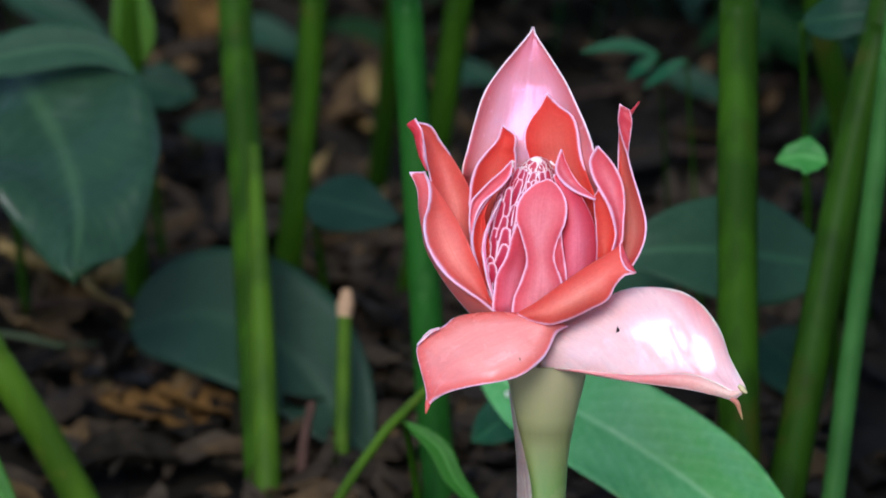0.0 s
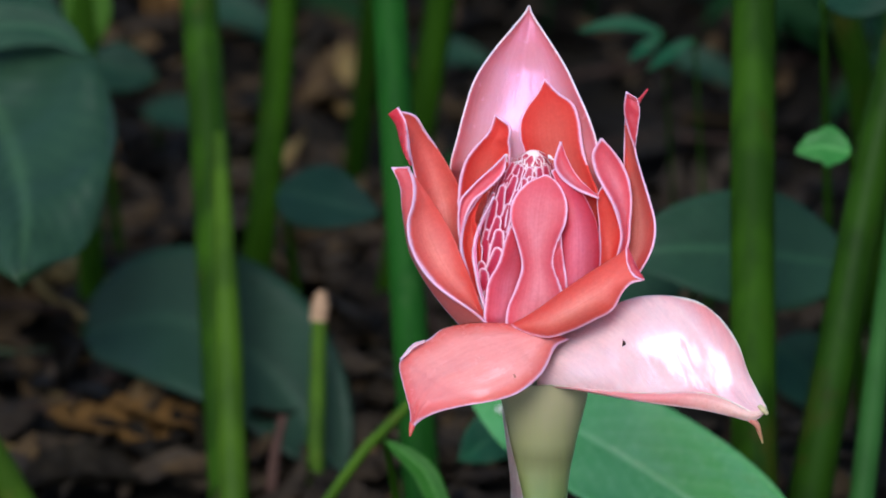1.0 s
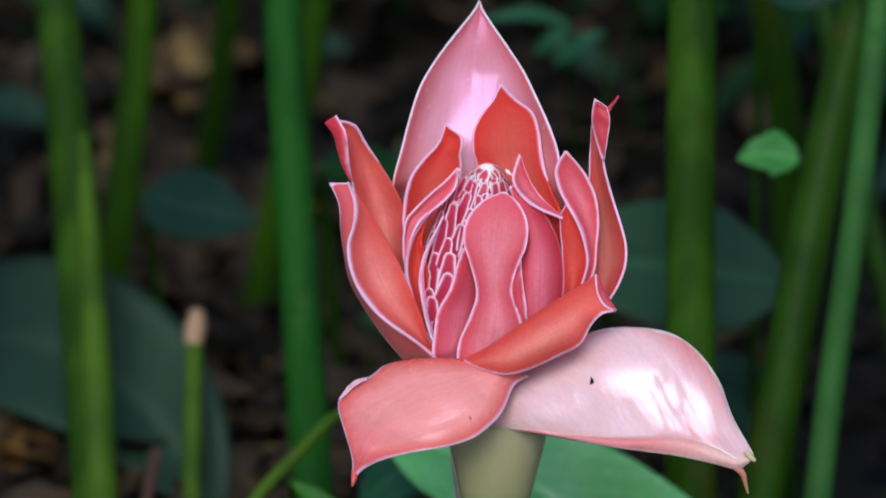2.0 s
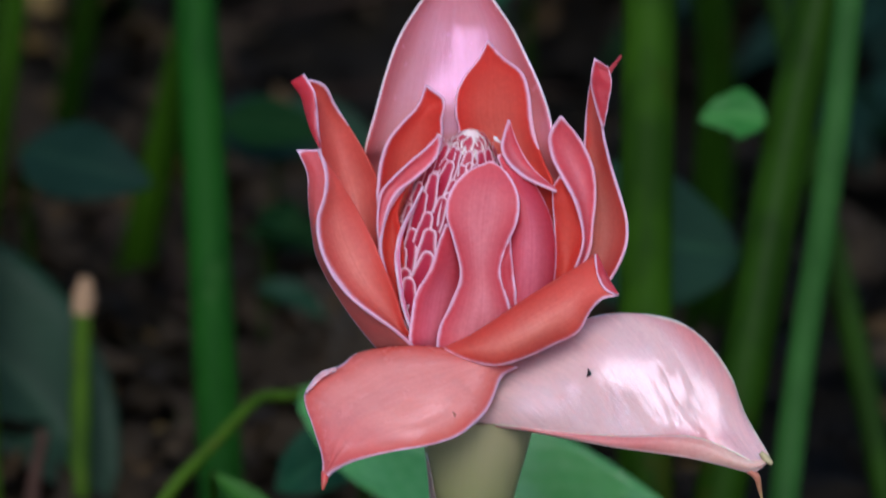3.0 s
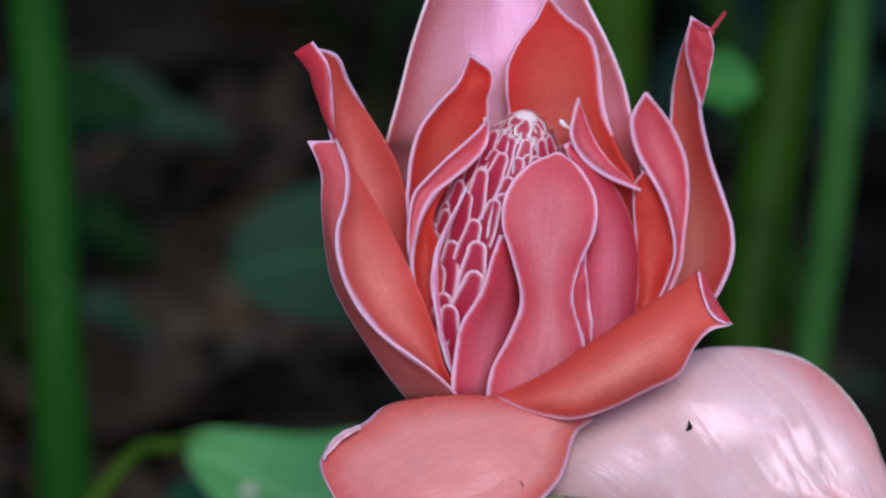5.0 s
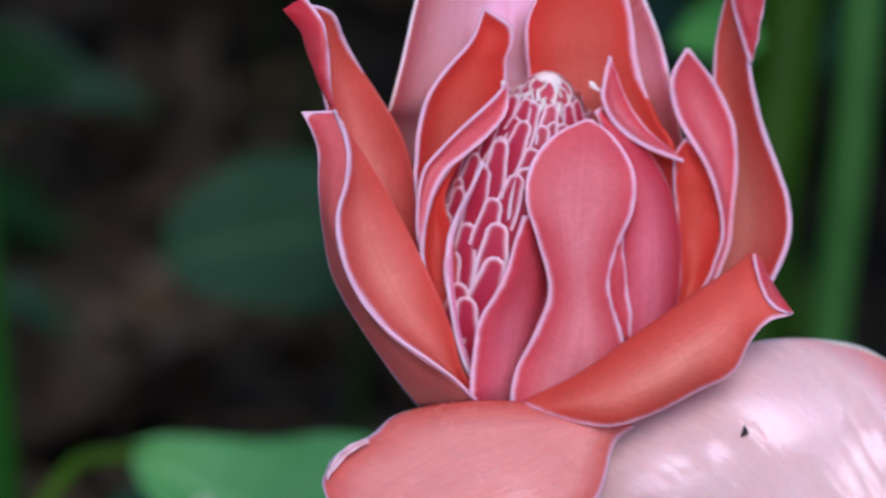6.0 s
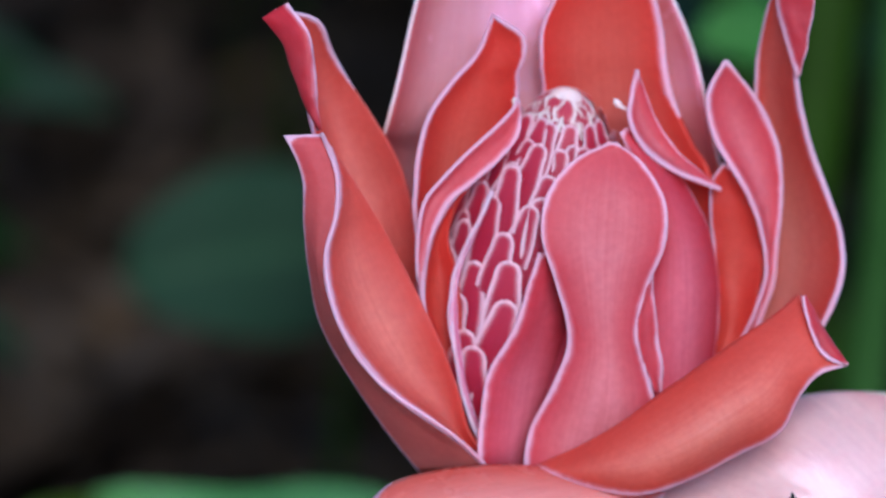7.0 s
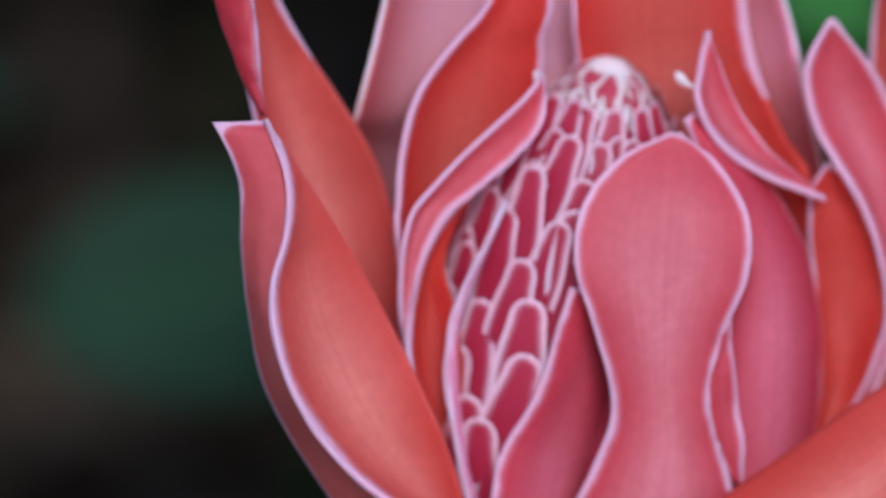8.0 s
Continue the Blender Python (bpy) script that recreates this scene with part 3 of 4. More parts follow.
# bracts on the far side of the cone's flank
bract("flank_bract", flower,
      [(0.01966, -0.0089, -0.02856), (0.02185, -0.00368, -0.015), (0.02178, 0.00201, -0.00278), (0.02093, 0.00628, 0.00756), (0.02286, 0.00603, 0.01264)],
      [(0.02724, -0.00742, -0.02064), (0.02813, -0.0042, -0.01255), (0.02976, -0.00102, -0.00338), (0.02852, 0.00135, 0.0036), (0.02436, 0.00543, 0.01164)],
      [2, 2, 2, 1, 0], mat_red, "orange-red bract tucked against the cone", rims=(0.7, 0, 0.9), seed=16)
bract("flank_bract", flower,
      [(0.02631, -0.0047, -0.01646), (0.02855, -0.00359, -0.01032), (0.02982, -0.00247, -0.00387), (0.02862, -0.00103, 0.00261), (0.02629, 0.00141, 0.00824), (0.02315, 0.00473, 0.0128), (0.02025, 0.00737, 0.018), (0.01922, 0.0098, 0.0238), (0.02219, 0.01196, 0.02903)],
      [(0.02886, -0.004, -0.01805), (0.03075, -0.00156, -0.0128), (0.0326, -0.00025, -0.00763), (0.03328, 0.00195, -0.00055), (0.03376, 0.00431, 0.00687), (0.0329, 0.00666, 0.01428), (0.03036, 0.00934, 0.02002), (0.02646, 0.01123, 0.02527), (0.02276, 0.0124, 0.02896)],
      [1, 2, 2, 2, 2, 2, 2, 1, 0], mat_pink, "pink pointed bract with white margins", rims=(1.6, 1.1, 0.5), curl=(-0.6, -0.5), core=0.0055, seed=17)
outer_flank = bract("side_bract", flower,
      [(0.02628, -0.0007, -0.02516), (0.03012, 0.00674, -0.01158), (0.03096, 0.01156, 0.00113), (0.03092, 0.01539, 0.01644), (0.03111, 0.01803, 0.02801), (0.03123, 0.01721, 0.03692), (0.03183, 0.01503, 0.04644)],
      [(0.03576, -0.01153, -0.01527), (0.03932, -0.00998, -0.00958), (0.04176, -0.00775, -0.00361), (0.04216, -0.00369, 0.00273), (0.03991, 0.00199, 0.01019), (0.03681, 0.00666, 0.01901), (0.03476, 0.00903, 0.02765), (0.03575, 0.01104, 0.03669), (0.03604, 0.01313, 0.04354)],
      [5, 6, 6, 5, 4, 3, 2, 0], mat_orange, "rust-orange side bract with a hooked tip", rims=(0.4, 0.8, 0.4), curl=(0, -0.6), seed=18)
bract("folded_margin", outer_flank,
      [(0.03449, 0.00752, 0.02796), (0.03234, 0.01027, 0.03386), (0.03096, 0.0131, 0.03993), (0.0314, 0.01429, 0.04721)],
      [(0.03487, 0.00768, 0.02831), (0.03588, 0.00863, 0.03508), (0.03656, 0.0104, 0.04124), (0.0356, 0.01271, 0.04501)],
      [0, -1, -1, 0], mat_flap, "crimson folded margin", rims=(0.8, 0.45, 0.2), seed=19, rows=26, cols=13)
bract("hook", outer_flank,
      [(0.03214, 0.01327, 0.04621), (0.03484, 0.01255, 0.04466), (0.03694, 0.01304, 0.04571), (0.03922, 0.01426, 0.04832)],
      [(0.03562, 0.01126, 0.04189), (0.03657, 0.01207, 0.04363), (0.03771, 0.01288, 0.04537), (0.03942, 0.0141, 0.04797)],
      [0, 0, 0], mat_flap, "crimson hooked tip", rims=(0, 0, 0), seed=20, rows=14, cols=7)
# lip that rolls outward across the front
lip = bract("rolled_bract", flower,
      [(-0.01047, -0.01471, -0.03391), (-0.00412, -0.01776, -0.02863), (0.00243, -0.01944, -0.02277), (0.01089, -0.01951, -0.01581), (0.02034, -0.01861, -0.00915), (0.02794, -0.01711, -0.00474), (0.03216, -0.01528, -0.00201)],
      [(-0.01048, -0.0154, -0.0342), (-0.00412, -0.02133, -0.03391), (0.00341, -0.02551, -0.03342), (0.01189, -0.02711, -0.02975), (0.02041, -0.02673, -0.02539), (0.02661, -0.02705, -0.02133), (0.02977, -0.02551, -0.01567), (0.03317, -0.02442, -0.01214), (0.03752, -0.02437, -0.01086)],
      [-1, -3, -5, -6, -5, -3, -1], mat_orange, "orange bract rolled outward with a white lower margin", rims=(0, 1.4, 0), curl=(2.5, -0.5), seed=21)
bract("folded_margin", lip,
      [(0.03129, -0.01707, -0.00111), (0.03178, -0.02153, -0.00548), (0.03402, -0.02463, -0.00882), (0.03765, -0.02527, -0.01019)],
      [(0.0323, -0.01609, -0.00138), (0.03471, -0.02038, -0.00584), (0.03674, -0.02342, -0.00857), (0.03824, -0.02501, -0.0101)],
      [0, 0, 0], mat_flap, "crimson folded tip", rims=(0.7, 0, 0), seed=22, rows=20, cols=9)
# the two reflexed lowest bracts
droop = bract("drooping_bract", flower,
      [(0.00275, -0.01785, -0.03591), (-0.0078, -0.01584, -0.03397), (-0.0174, -0.01448, -0.03341), (-0.02699, -0.01377, -0.03425), (-0.03562, -0.0137, -0.03649), (-0.04041, -0.01518, -0.03964), (-0.04809, -0.01698, -0.04351), (-0.0502, -0.0197, -0.0456), (-0.0512, -0.0213, -0.0460), (-0.0511, -0.0255, -0.0477), (-0.0494, -0.0338, -0.0502), (-0.0471, -0.0418, -0.0560), (-0.04726, -0.04481, -0.06297)],
      [(0.01076, -0.02042, -0.0367), (0.00585, -0.02431, -0.03793), (0.0025, -0.02997, -0.04298), (-0.00084, -0.03457, -0.04575), (-0.00819, -0.03958, -0.04938), (-0.01778, -0.04257, -0.05106), (-0.02925, -0.04427, -0.05235), (-0.03875, -0.04445, -0.05511), (-0.04442, -0.04407, -0.05902), (-0.04707, -0.04481, -0.06297)],
      [-2, -4, -5, -5, -4, -3, -2, -1, 0], mat_droop, "coral bract bent downward with a pinched tip", rims=((1.0, 0.42), 1.8, 0.6), curl=(1.6, 0.7), keel=2.4, seed=23, rows=80, cols=31)
bract("folded_margin", droop,
      [(-0.04197, -0.01623, -0.03953), (-0.04582, -0.01717, -0.04036), (-0.04855, -0.01700, -0.04310), (-0.0511, -0.02130, -0.04480)],
      [(-0.0421, -0.0171, -0.0398), (-0.04553, -0.0188, -0.04090), (-0.0482, -0.0191, -0.0435), (-0.05088, -0.0219, -0.0450)],
      [0, 0, 0], mat_fold_pale, "pale folded margin", rims=(1, 0.6, 0.4), seed=27, rows=20, cols=7)
hook_at = Vector((-0.04726, -0.04449, -0.06227))
hook_tip = part_mesh("pinched_tip", tube("pinched_tip", [tuple(Vector(q) - hook_at) for q in ((-0.0463, -0.04196, -0.06017), (-0.04669, -0.04432, -0.06193), (-0.04726, -0.046, -0.06363))], [0.0012, 0.0010, 0.0003], mat_hook, 10), droop, "crimson pinched tip")
hook_tip.location = hook_at - droop.location
shell = bract("drooping_bract", flower,
      [(0.00122, -0.01061, -0.04405), (0.01258, -0.01274, -0.0368), (0.02297, -0.01433, -0.03073), (0.02957, -0.01398, -0.02525), (0.04008, -0.0138, -0.0225), (0.05529, -0.01702, -0.02229), (0.06504, -0.02315, -0.02599), (0.07211, -0.0309, -0.03314), (0.07617, -0.0384, -0.04213), (0.08233, -0.05062, -0.04941)],
      [(-0.00082, -0.02124, -0.05501), (0.01142, -0.0279, -0.05273), (0.02465, -0.03295, -0.05173), (0.03972, -0.03775, -0.05019), (0.05855, -0.04206, -0.0476), (0.06791, -0.04582, -0.04858), (0.07535, -0.05007, -0.05059), (0.07949, -0.05192, -0.05218), (0.08233, -0.05095, -0.0501)],
      [-2, -4, -4, -4, -3, -2, -1, 0, 0], mat_shell, "broad glossy pale pink bract bent downward", rims=((1.2, 0.45), 0.7, 0.6), curl=(2.0, 0.5), core=0.011, shear=2.6, blush=(0.62, 0.78), seed=24, rows=60, cols=31)
bract("folded_margin", shell,
      [(-0.00078, -0.02027, -0.05531), (0.01144, -0.02746, -0.05296), (0.02467, -0.03251, -0.05196), (0.03975, -0.03731, -0.05043), (0.05858, -0.04162, -0.04784), (0.06795, -0.04538, -0.04882), (0.07539, -0.04963, -0.05083), (0.08233, -0.05086, -0.04993)],
      [(-0.00055, -0.01963, -0.0563), (0.01339, -0.02742, -0.05407), (0.02657, -0.03376, -0.05346), (0.03971, -0.03956, -0.0529), (0.05855, -0.04508, -0.05291), (0.06982, -0.04876, -0.0537), (0.07728, -0.05168, -0.05404), (0.08177, -0.05127, -0.05079)],
      [0, -1, -1, -1, -1, 0], mat_fold, "pink under-fold along the lower margin", rims=(0.5, 0.8, 0.5), seed=25, cols=13)
tail = [(0.07659, -0.05048, -0.05383), (0.07897, -0.05056, -0.05637), (0.08009, -0.05009, -0.0601), (0.08122, -0.04978, -0.06417)]
knob_at = Vector((0.08138, -0.05095, -0.0501))
end = part_mesh("tail", tube("tail", tail, [0.0013, 0.0010, 0.0007, 0.0003], mat_tail, 8), shell, "thin brownish pink tail")
end.location = -shell.location
knob = part_mesh("knob", tube("knob", [tuple(Vector(q) - knob_at) for q in ((0.07946, -0.05014, -0.04838), (0.08138, -0.05095, -0.0501), (0.08272, -0.05151, -0.05131))], [0.0007, 0.0012, 0.0006], mat_callus, 10), shell, "yellowish callus at the tip")
knob.location = knob_at - shell.location

# cone of packed florets
cone_top, cone_foot = Vector((-0.00208, 0.0194, 0.0209)), Vector((-0.0085, 0.0097, -0.0594))
cone_axis = (cone_top - cone_foot).normalized()
cone_length = (cone_top - cone_foot).length
side_a = cone_axis.cross(AWAY).normalized()
side_b = side_a.cross(cone_axis).normalized()


def cone_radius(h):
    return 0.0200 * math.sqrt(max(0.0, 1 - (abs(h - 0.42) / (0.58 if h > 0.42 else 0.44)) ** 2.2)) * (1.0 if h < 0.42 else 1 - 0.62 * (h - 0.42))


def cone_place(h, w, lift=0.0):
    r = cone_radius(h) + lift
    return cone_foot + cone_axis * (h * cone_length) + (side_a * math.cos(w) - side_b * math.sin(w)) * r


core_rows, core_cols = 40, 36
core_h = [1 - (1 - k / (core_rows - 1)) ** 1.6 for k in range(core_rows)]
core_v = [cone_place(h, 2 * math.pi * j / core_cols, -0.0016 * min(1.0, max(0.1, (0.97 - h) / 0.06))) for h in core_h for j in range(core_cols)]
core_f = [(k * core_cols + j, k * core_cols + (j + 1) % core_cols, (k + 1) * core_cols + (j + 1) % core_cols, (k + 1) * core_cols + j) for k in range(core_rows - 1) for j in range(core_cols)]
core_rim = [0.0 if h > 0.9 else 5.0 for h in core_h for _ in range(core_cols)]
cone = part_mesh("floret_cone", mesh_of("floret_cone", core_v, core_f, mat_crown, [(0, 0)] * len(core_v), True, rim=core_rim, along=[0.5] * len(core_v)), flower, "cone of packed crimson florets edged white")


def scale_mesh(name, material, long):
    """A spoon-shaped scale, 1 wide and `long` high, rounded at its top, slightly hollow, with a raised rim."""
    rows, cols = 13, 9
    v, uv, rim, al = [], [], [], []
    for k in range(rows):
        s = 1 - (1 - k / (rows - 1)) ** 1.5
        half = 0.5 * (0.72 + 0.28 * math.sin(math.pi * min(1, s * 1.25))) * math.sqrt(max(0.0, 1 - max(0.0, 1 - (1 - s) * long / 0.52) ** 2)) + 0.012
        for j in range(cols):
            u = 2 * j / (cols - 1) - 1
            edge = min((1 - abs(u)) * half, (1 - s) * long * 0.9)
            v.append((u * half, -0.10 * (1 - u * u) - 0.16 * s - 0.05 * math.exp(-edge / 0.08) + 0.6 * max(0.0, 1 - s / 0.35) ** 2, s * long))
            uv.append((u * 0.5 + 0.5, s))
            rim.append(edge * 4.7)
            al.append(s)
    return mesh_of(name, v, grid_faces(rows, cols), material, uv, True, rim=rim, along=al)


scale_meshes = [scale_mesh("floret_scale", mat_scale, q) for q in (3.4, 3.8, 3.2)]

crown_mesh = scale_mesh("crown_scale", mat_crown, 1.6)
golden = math.pi * (3 - math.sqrt(5))
table = np.linspace(0.10, 1.0, 400)
profile = np.array([(cone_radius(q), q * cone_length) for q in table])
arc = np.r_[0, np.cumsum(np.linalg.norm(np.diff(profile, axis=0), axis=1))]
run, n = 0.0, 0
while run < arc[-1] - 0.0004:
    h = float(np.interp(run, arc, table))
    ahead = float(np.interp(run + 0.0015, arc, table))
    w = n * golden + 0.05 * random.uniform(-1, 1)
    left_over = arc[-1] - run
    size = float(np.interp(left_over, [0.0, 0.008, 0.02, 0.04, 0.07], [0.0026, 0.0031, 0.0041, 0.0053, 0.0064])) * random.uniform(0.9, 1.1)
    out = (side_a * math.cos(w) - side_b * math.sin(w)).normalized()
    p0, p1 = cone_place(h, w), cone_place(ahead, w)
    up = (p1 - p0).normalized()
    right = up.cross(out).normalized()
    out = right.cross(up).normalized()
    top = left_over < 0.010
    far = out.dot(AWAY) > 0.08 and left_over < 0.035
    # florets under the front bracts are left out
    low = p0 - 0.5 * size * up
    under = low.z < 0.004 and low.x > -0.007 or low.z < -0.003 and low.x > float(np.interp(low.z, [-0.0347, -0.0272, -0.0208, -0.0139, -0.0086, -0.0037, 0.0003], [-0.0205, -0.02, -0.0188, -0.0154, -0.0137, -0.0124, -0.0107])) + 0.0016
    if not far and not under and left_over > 0.0026 and p0.z > -0.032:
        tilt = Matrix((right, -out, up)).transposed().to_4x4()
        ob = new("floret", crown_mesh if top else scale_meshes[n % 3])
        ob.parent = cone
        lean = random.uniform(-1.5, 1.5) + (0 if top else 1 if left_over < 0.018 else 5 if left_over < 0.03 else 3)
        ob.matrix_local = Matrix.Translation(p0 - up * size * (1.1 if top else 2.35) + out * (-0.0003 if top else 0.0002)) @ tilt @ pose(0, 0, 0, lean, random.uniform(-7, 7), 0) @ Matrix.Diagonal((size * (1.35 if top else 1.24), size * (0.4 if top else 0.7), size, 1))
    run += float(np.interp(left_over, [0.004, 0.012, 0.03], [0.72, 0.95, 1.25])) * size * size / (2 * math.pi * max(cone_radius(h), size * 0.35))
    n += 1
part_mesh("stigma", tube("stigma", [(0.0058, 0.0101, 0.0212), (0.0052, 0.0099, 0.0215), (0.0044, 0.0100, 0.0219), (0.0037, 0.0102, 0.0225), (0.0033, 0.0103, 0.0230), (0.0031, 0.0104, 0.0233)], [0.0003, 0.0003, 0.0004, 0.0006, 0.0006, 0.0001], mat_crown, 10), flower, "tiny white curled stigma")
part_mesh("stigma", tube("stigma", [(-0.01211, 0.01596, 0.01767), (-0.01232, 0.01617, 0.01929), (-0.01252, 0.01665, 0.02033), (-0.01155, 0.01641, 0.01981)], [0.0004, 0.0004, 0.0004, 0.0003], mat_crown, 6), flower, "tiny white curled stigma")

# stalk: green cane below, a flared olive cup under the bracts, a papery sheath on one side
foot = Vector((0.0007, -0.0281, 0.1529)) - flower.location
part_mesh("stalk", tube("stalk", [(foot.x - 0.006, foot.y - 0.004, -flower.location.z - 0.01), (foot.x - 0.003, foot.y - 0.002, -flower.location.z * 0.6), tuple(foot), tuple(Vector((0.0014, -0.0211, 0.1703)) - flower.location), tuple(Vector((0.0018, -0.016, 0.1861)) - flower.location)],
                        [0.0108, 0.0100, 0.0094, 0.0090, 0.0080], mat_stalk, 28), flower, "smooth pale green stalk")
cup = [(0.0002, -0.0376, 0.1289), (0.0, -0.0281, 0.1529), (0.0002, -0.0228, 0.1673), (0.0003, -0.019, 0.1771), (0.0008, -0.0155, 0.1871), (0.0011, -0.0129, 0.195), (0.0015, -0.0104, 0.2028), (0.0015, -0.0078, 0.2106)]
part_mesh("receptacle", tube("receptacle", [tuple(Vector(q) - flower.location) for q in cup], [0.0095, 0.0094, 0.0094, 0.0096, 0.0101, 0.0112, 0.0130, 0.0152, 0.0176], mat_cup, 32, cap=False), flower, "flared olive-cream base under the bracts")
part_mesh("stalk_sheath", loft("stalk_sheath", [tuple(Vector(q) - flower.location) for q in ((-0.0103, -0.0350, 0.1454), (-0.0105, -0.0280, 0.1628), (-0.0108, -0.0230, 0.1759), (-0.0124, -0.0189, 0.1895), (-0.0140, -0.0155, 0.2014))],
      [tuple(Vector(q) - flower.location) for q in ((-0.0037, -0.0442, 0.1505), (-0.0047, -0.0364, 0.1673), (-0.0075, -0.0296, 0.1795), (-0.0110, -0.0215, 0.1909), (-0.0133, -0.0160, 0.2017))],
      [-1, -1, -0.5, 0], mat_sheath, rims=(0.4, 0.8, 0.4), rows=30, cols=11, wave=0.0002, seed=26), flower, "papery grey-lilac sheath edge")

# a black fleck and two bruises on the lowest bracts
fleck = thing("debris_fleck", "tiny black fleck of debris lying on the pale bract", "debris")
fleck.location = (0.0306, -0.0277, 0.2354)
part_mesh("flake", loft("flake", [(-0.0002, 0, 0.0015), (-0.0003, 0, 0.0002), (-0.0005, 0, -0.0013)], [(-0.0001, -0.0002, 0.0016), (0.0009, -0.0004, -0.0002), (-0.0004, -0.0002, -0.0013)], [0, -0.2, 0], mat_black, rows=8, cols=5, wave=0.0001), fleck)
bruise = part_mesh("bruise", loft("bruise", [(-0.00973, -0.03615, -0.04321), (-0.00935, -0.03657, -0.04364), (-0.00916, -0.03698, -0.04428)], [(-0.00935, -0.03607, -0.04304), (-0.00858, -0.03639, -0.04373), (-0.00878, -0.03698, -0.04428)], [0, 0, 0], mat_speck, rows=8, cols=5, wave=0.0002), droop, "small brown bruise")
bruise.location = -droop.location
cam.data.dof.focus_object = hook_tip


# ---- ground ----
steps = np.linspace(-1, 1, 181)
warp = np.sign(steps) * (1.6 * np.abs(steps) + 300 * np.abs(steps) ** 7)
gv = []
for gy in warp:
    for gx in warp:
        near = 1 / (1 + (gx * gx + gy * gy) / 9)
        gv.append((gx, gy + 0.5, near * (0.012 * noise.noise(Vector((gx * 6, gy * 6, 0))) + 0.006 * noise.noise(Vector((gx * 22, gy * 22, 3)))) - 0.004))
ground = tagged(new("ground", mesh_of("ground", gv, grid_faces(181, 181), mat_soil)), "bare forest soil under rotting leaves, shade held in its colour", "ground", kind="structure")


def leaf_mesh(name, spine, half, material, facing=None, fold=0.25, rows=26, cols=11, blunt=0.8, ripple=0.04, seed=0.0, lobes=0.06, skew=0.85):
    """A leaf blade along its spine, with a raised midrib, a shallow fold and rippled margins."""
    c = spline(spine, rows)
    face = Vector(facing) if facing else Vector((0, -0.72, 0.69))
    v, uv, mid = [], [], []
    for k in range(rows):
        s = k / (rows - 1)
        tan = Vector(c[min(k + 1, rows - 1)] - c[max(k - 1, 0)]).normalized()
        side = tan.cross(face).normalized()
        up = side.cross(tan).normalized()
        w = half * (math.sin(math.pi * s ** skew) ** blunt) * (1 + lobes * noise.noise(Vector((s * 5, seed * 1.7, 0.5)))) + half * 0.01
        for j in range(cols):
            u = 2 * j / (cols - 1) - 1
            n = noise.noise(Vector((s * 4 + seed, u * 1.5, seed * 2.3))) + 0.35 * noise.noise(Vector((s * 11 + seed, u * 4, seed)))
            lift = fold * abs(u) ** 1.3 * w * 0.5 + ripple * half * n * (0.4 + abs(u)) - 0.0010 * math.exp(-abs(u) * 9)
            v.append(Vector(c[k]) + side * u * w + up * lift)
            uv.append((abs(u) * 0.5 + s * 1.6, s * 1.6))
            mid.append(math.exp(-abs(u) * w / 0.0016))
    return mesh_of(name, v, grid_faces(rows, cols), material, uv, True, midrib=mid)


def blade(parent, spine, half, material, label="", name="blade", **options):
    ob = part_mesh(name, leaf_mesh(name, spine, half, material, **options), parent, label)
    sol = ob.modifiers.new("thickness", "SOLIDIFY")
    sol.thickness = 0.0006
    return ob


def leafy_plant(label, blades, material, stem=None, lobes=0.06, radius=0.002, ripple=0.06, name="understory_plant", category="plant", stem_material=None, blunt=0.8, fold=0.25):
    p = thing(name, label, category)
    for k, (spine, half) in enumerate(blades):
        blade(p, spine, half, material, seed=k * 3.1 + half * 100, lobes=lobes, ripple=ripple, blunt=blunt, fold=fold)
        if stem is None:
            a = Vector(spine[0])
            part_mesh("petiole", tube("petiole", [(a.x + 0.01, a.y + 0.03, -0.01), (a.x + 0.004, a.y + 0.02, a.z * 0.6), tuple(a)], [radius * 1.2, radius, radius * 0.7], stem_material or mat_cane_dark, 8), p)
    if stem:
        part_mesh("stem", tube("stem", stem, [radius * 1.2, radius, radius * 0.8], stem_material or mat_cane, 10), p)
    return p


def cane(label, points, radius, material, rise=0.9, ring=None, slim=0.9):
    """A leafy shoot's bare cane: rooted in the soil, running up past the view."""
    c = thing("cane", label, "plant stem", "canes behind the flower")
    p = [Vector(q) for q in points]
    d0, d1 = (p[1] - p[0]).normalized(), (p[-1] - p[-2]).normalized()
    if p[0].z > -0.01:
        p.insert(0, p[0] - d0 * ((p[0].z + 0.015) / max(0.3, d0.z)))
    p.append(p[-1] + d1 * rise * 0.5 + Vector((0, 0, 0.02)))
    p.append(p[-1] + d1 * rise * 0.5 + Vector((0, 0, 0.05)))
    part_mesh("shaft", tube("shaft", [tuple(q) for q in p], [radius * 1.08, radius, radius * slim, radius * 0.5], material, 20, ribs=0.012), c)
    if not ring:
        low = [q for q in p if q.z < 0.5]
        part_mesh("leaf_sheath", tube("leaf_sheath", [tuple(q) for q in low], [radius * 1.16, radius * 1.06, radius * 1.03], material, 20), c, "sheath wrapped round the cane")
    if ring:
        a, b, e = (Vector(q) for q in ring)
        part_mesh("leaf_sheath", tube("leaf_sheath", [tuple(a), tuple(b), tuple(e)], [radius * 0.80, radius * 0.76, radius * 0.38], mat_cane_pale, 16), c, "paler leaf sheath ending in a point")
    return c


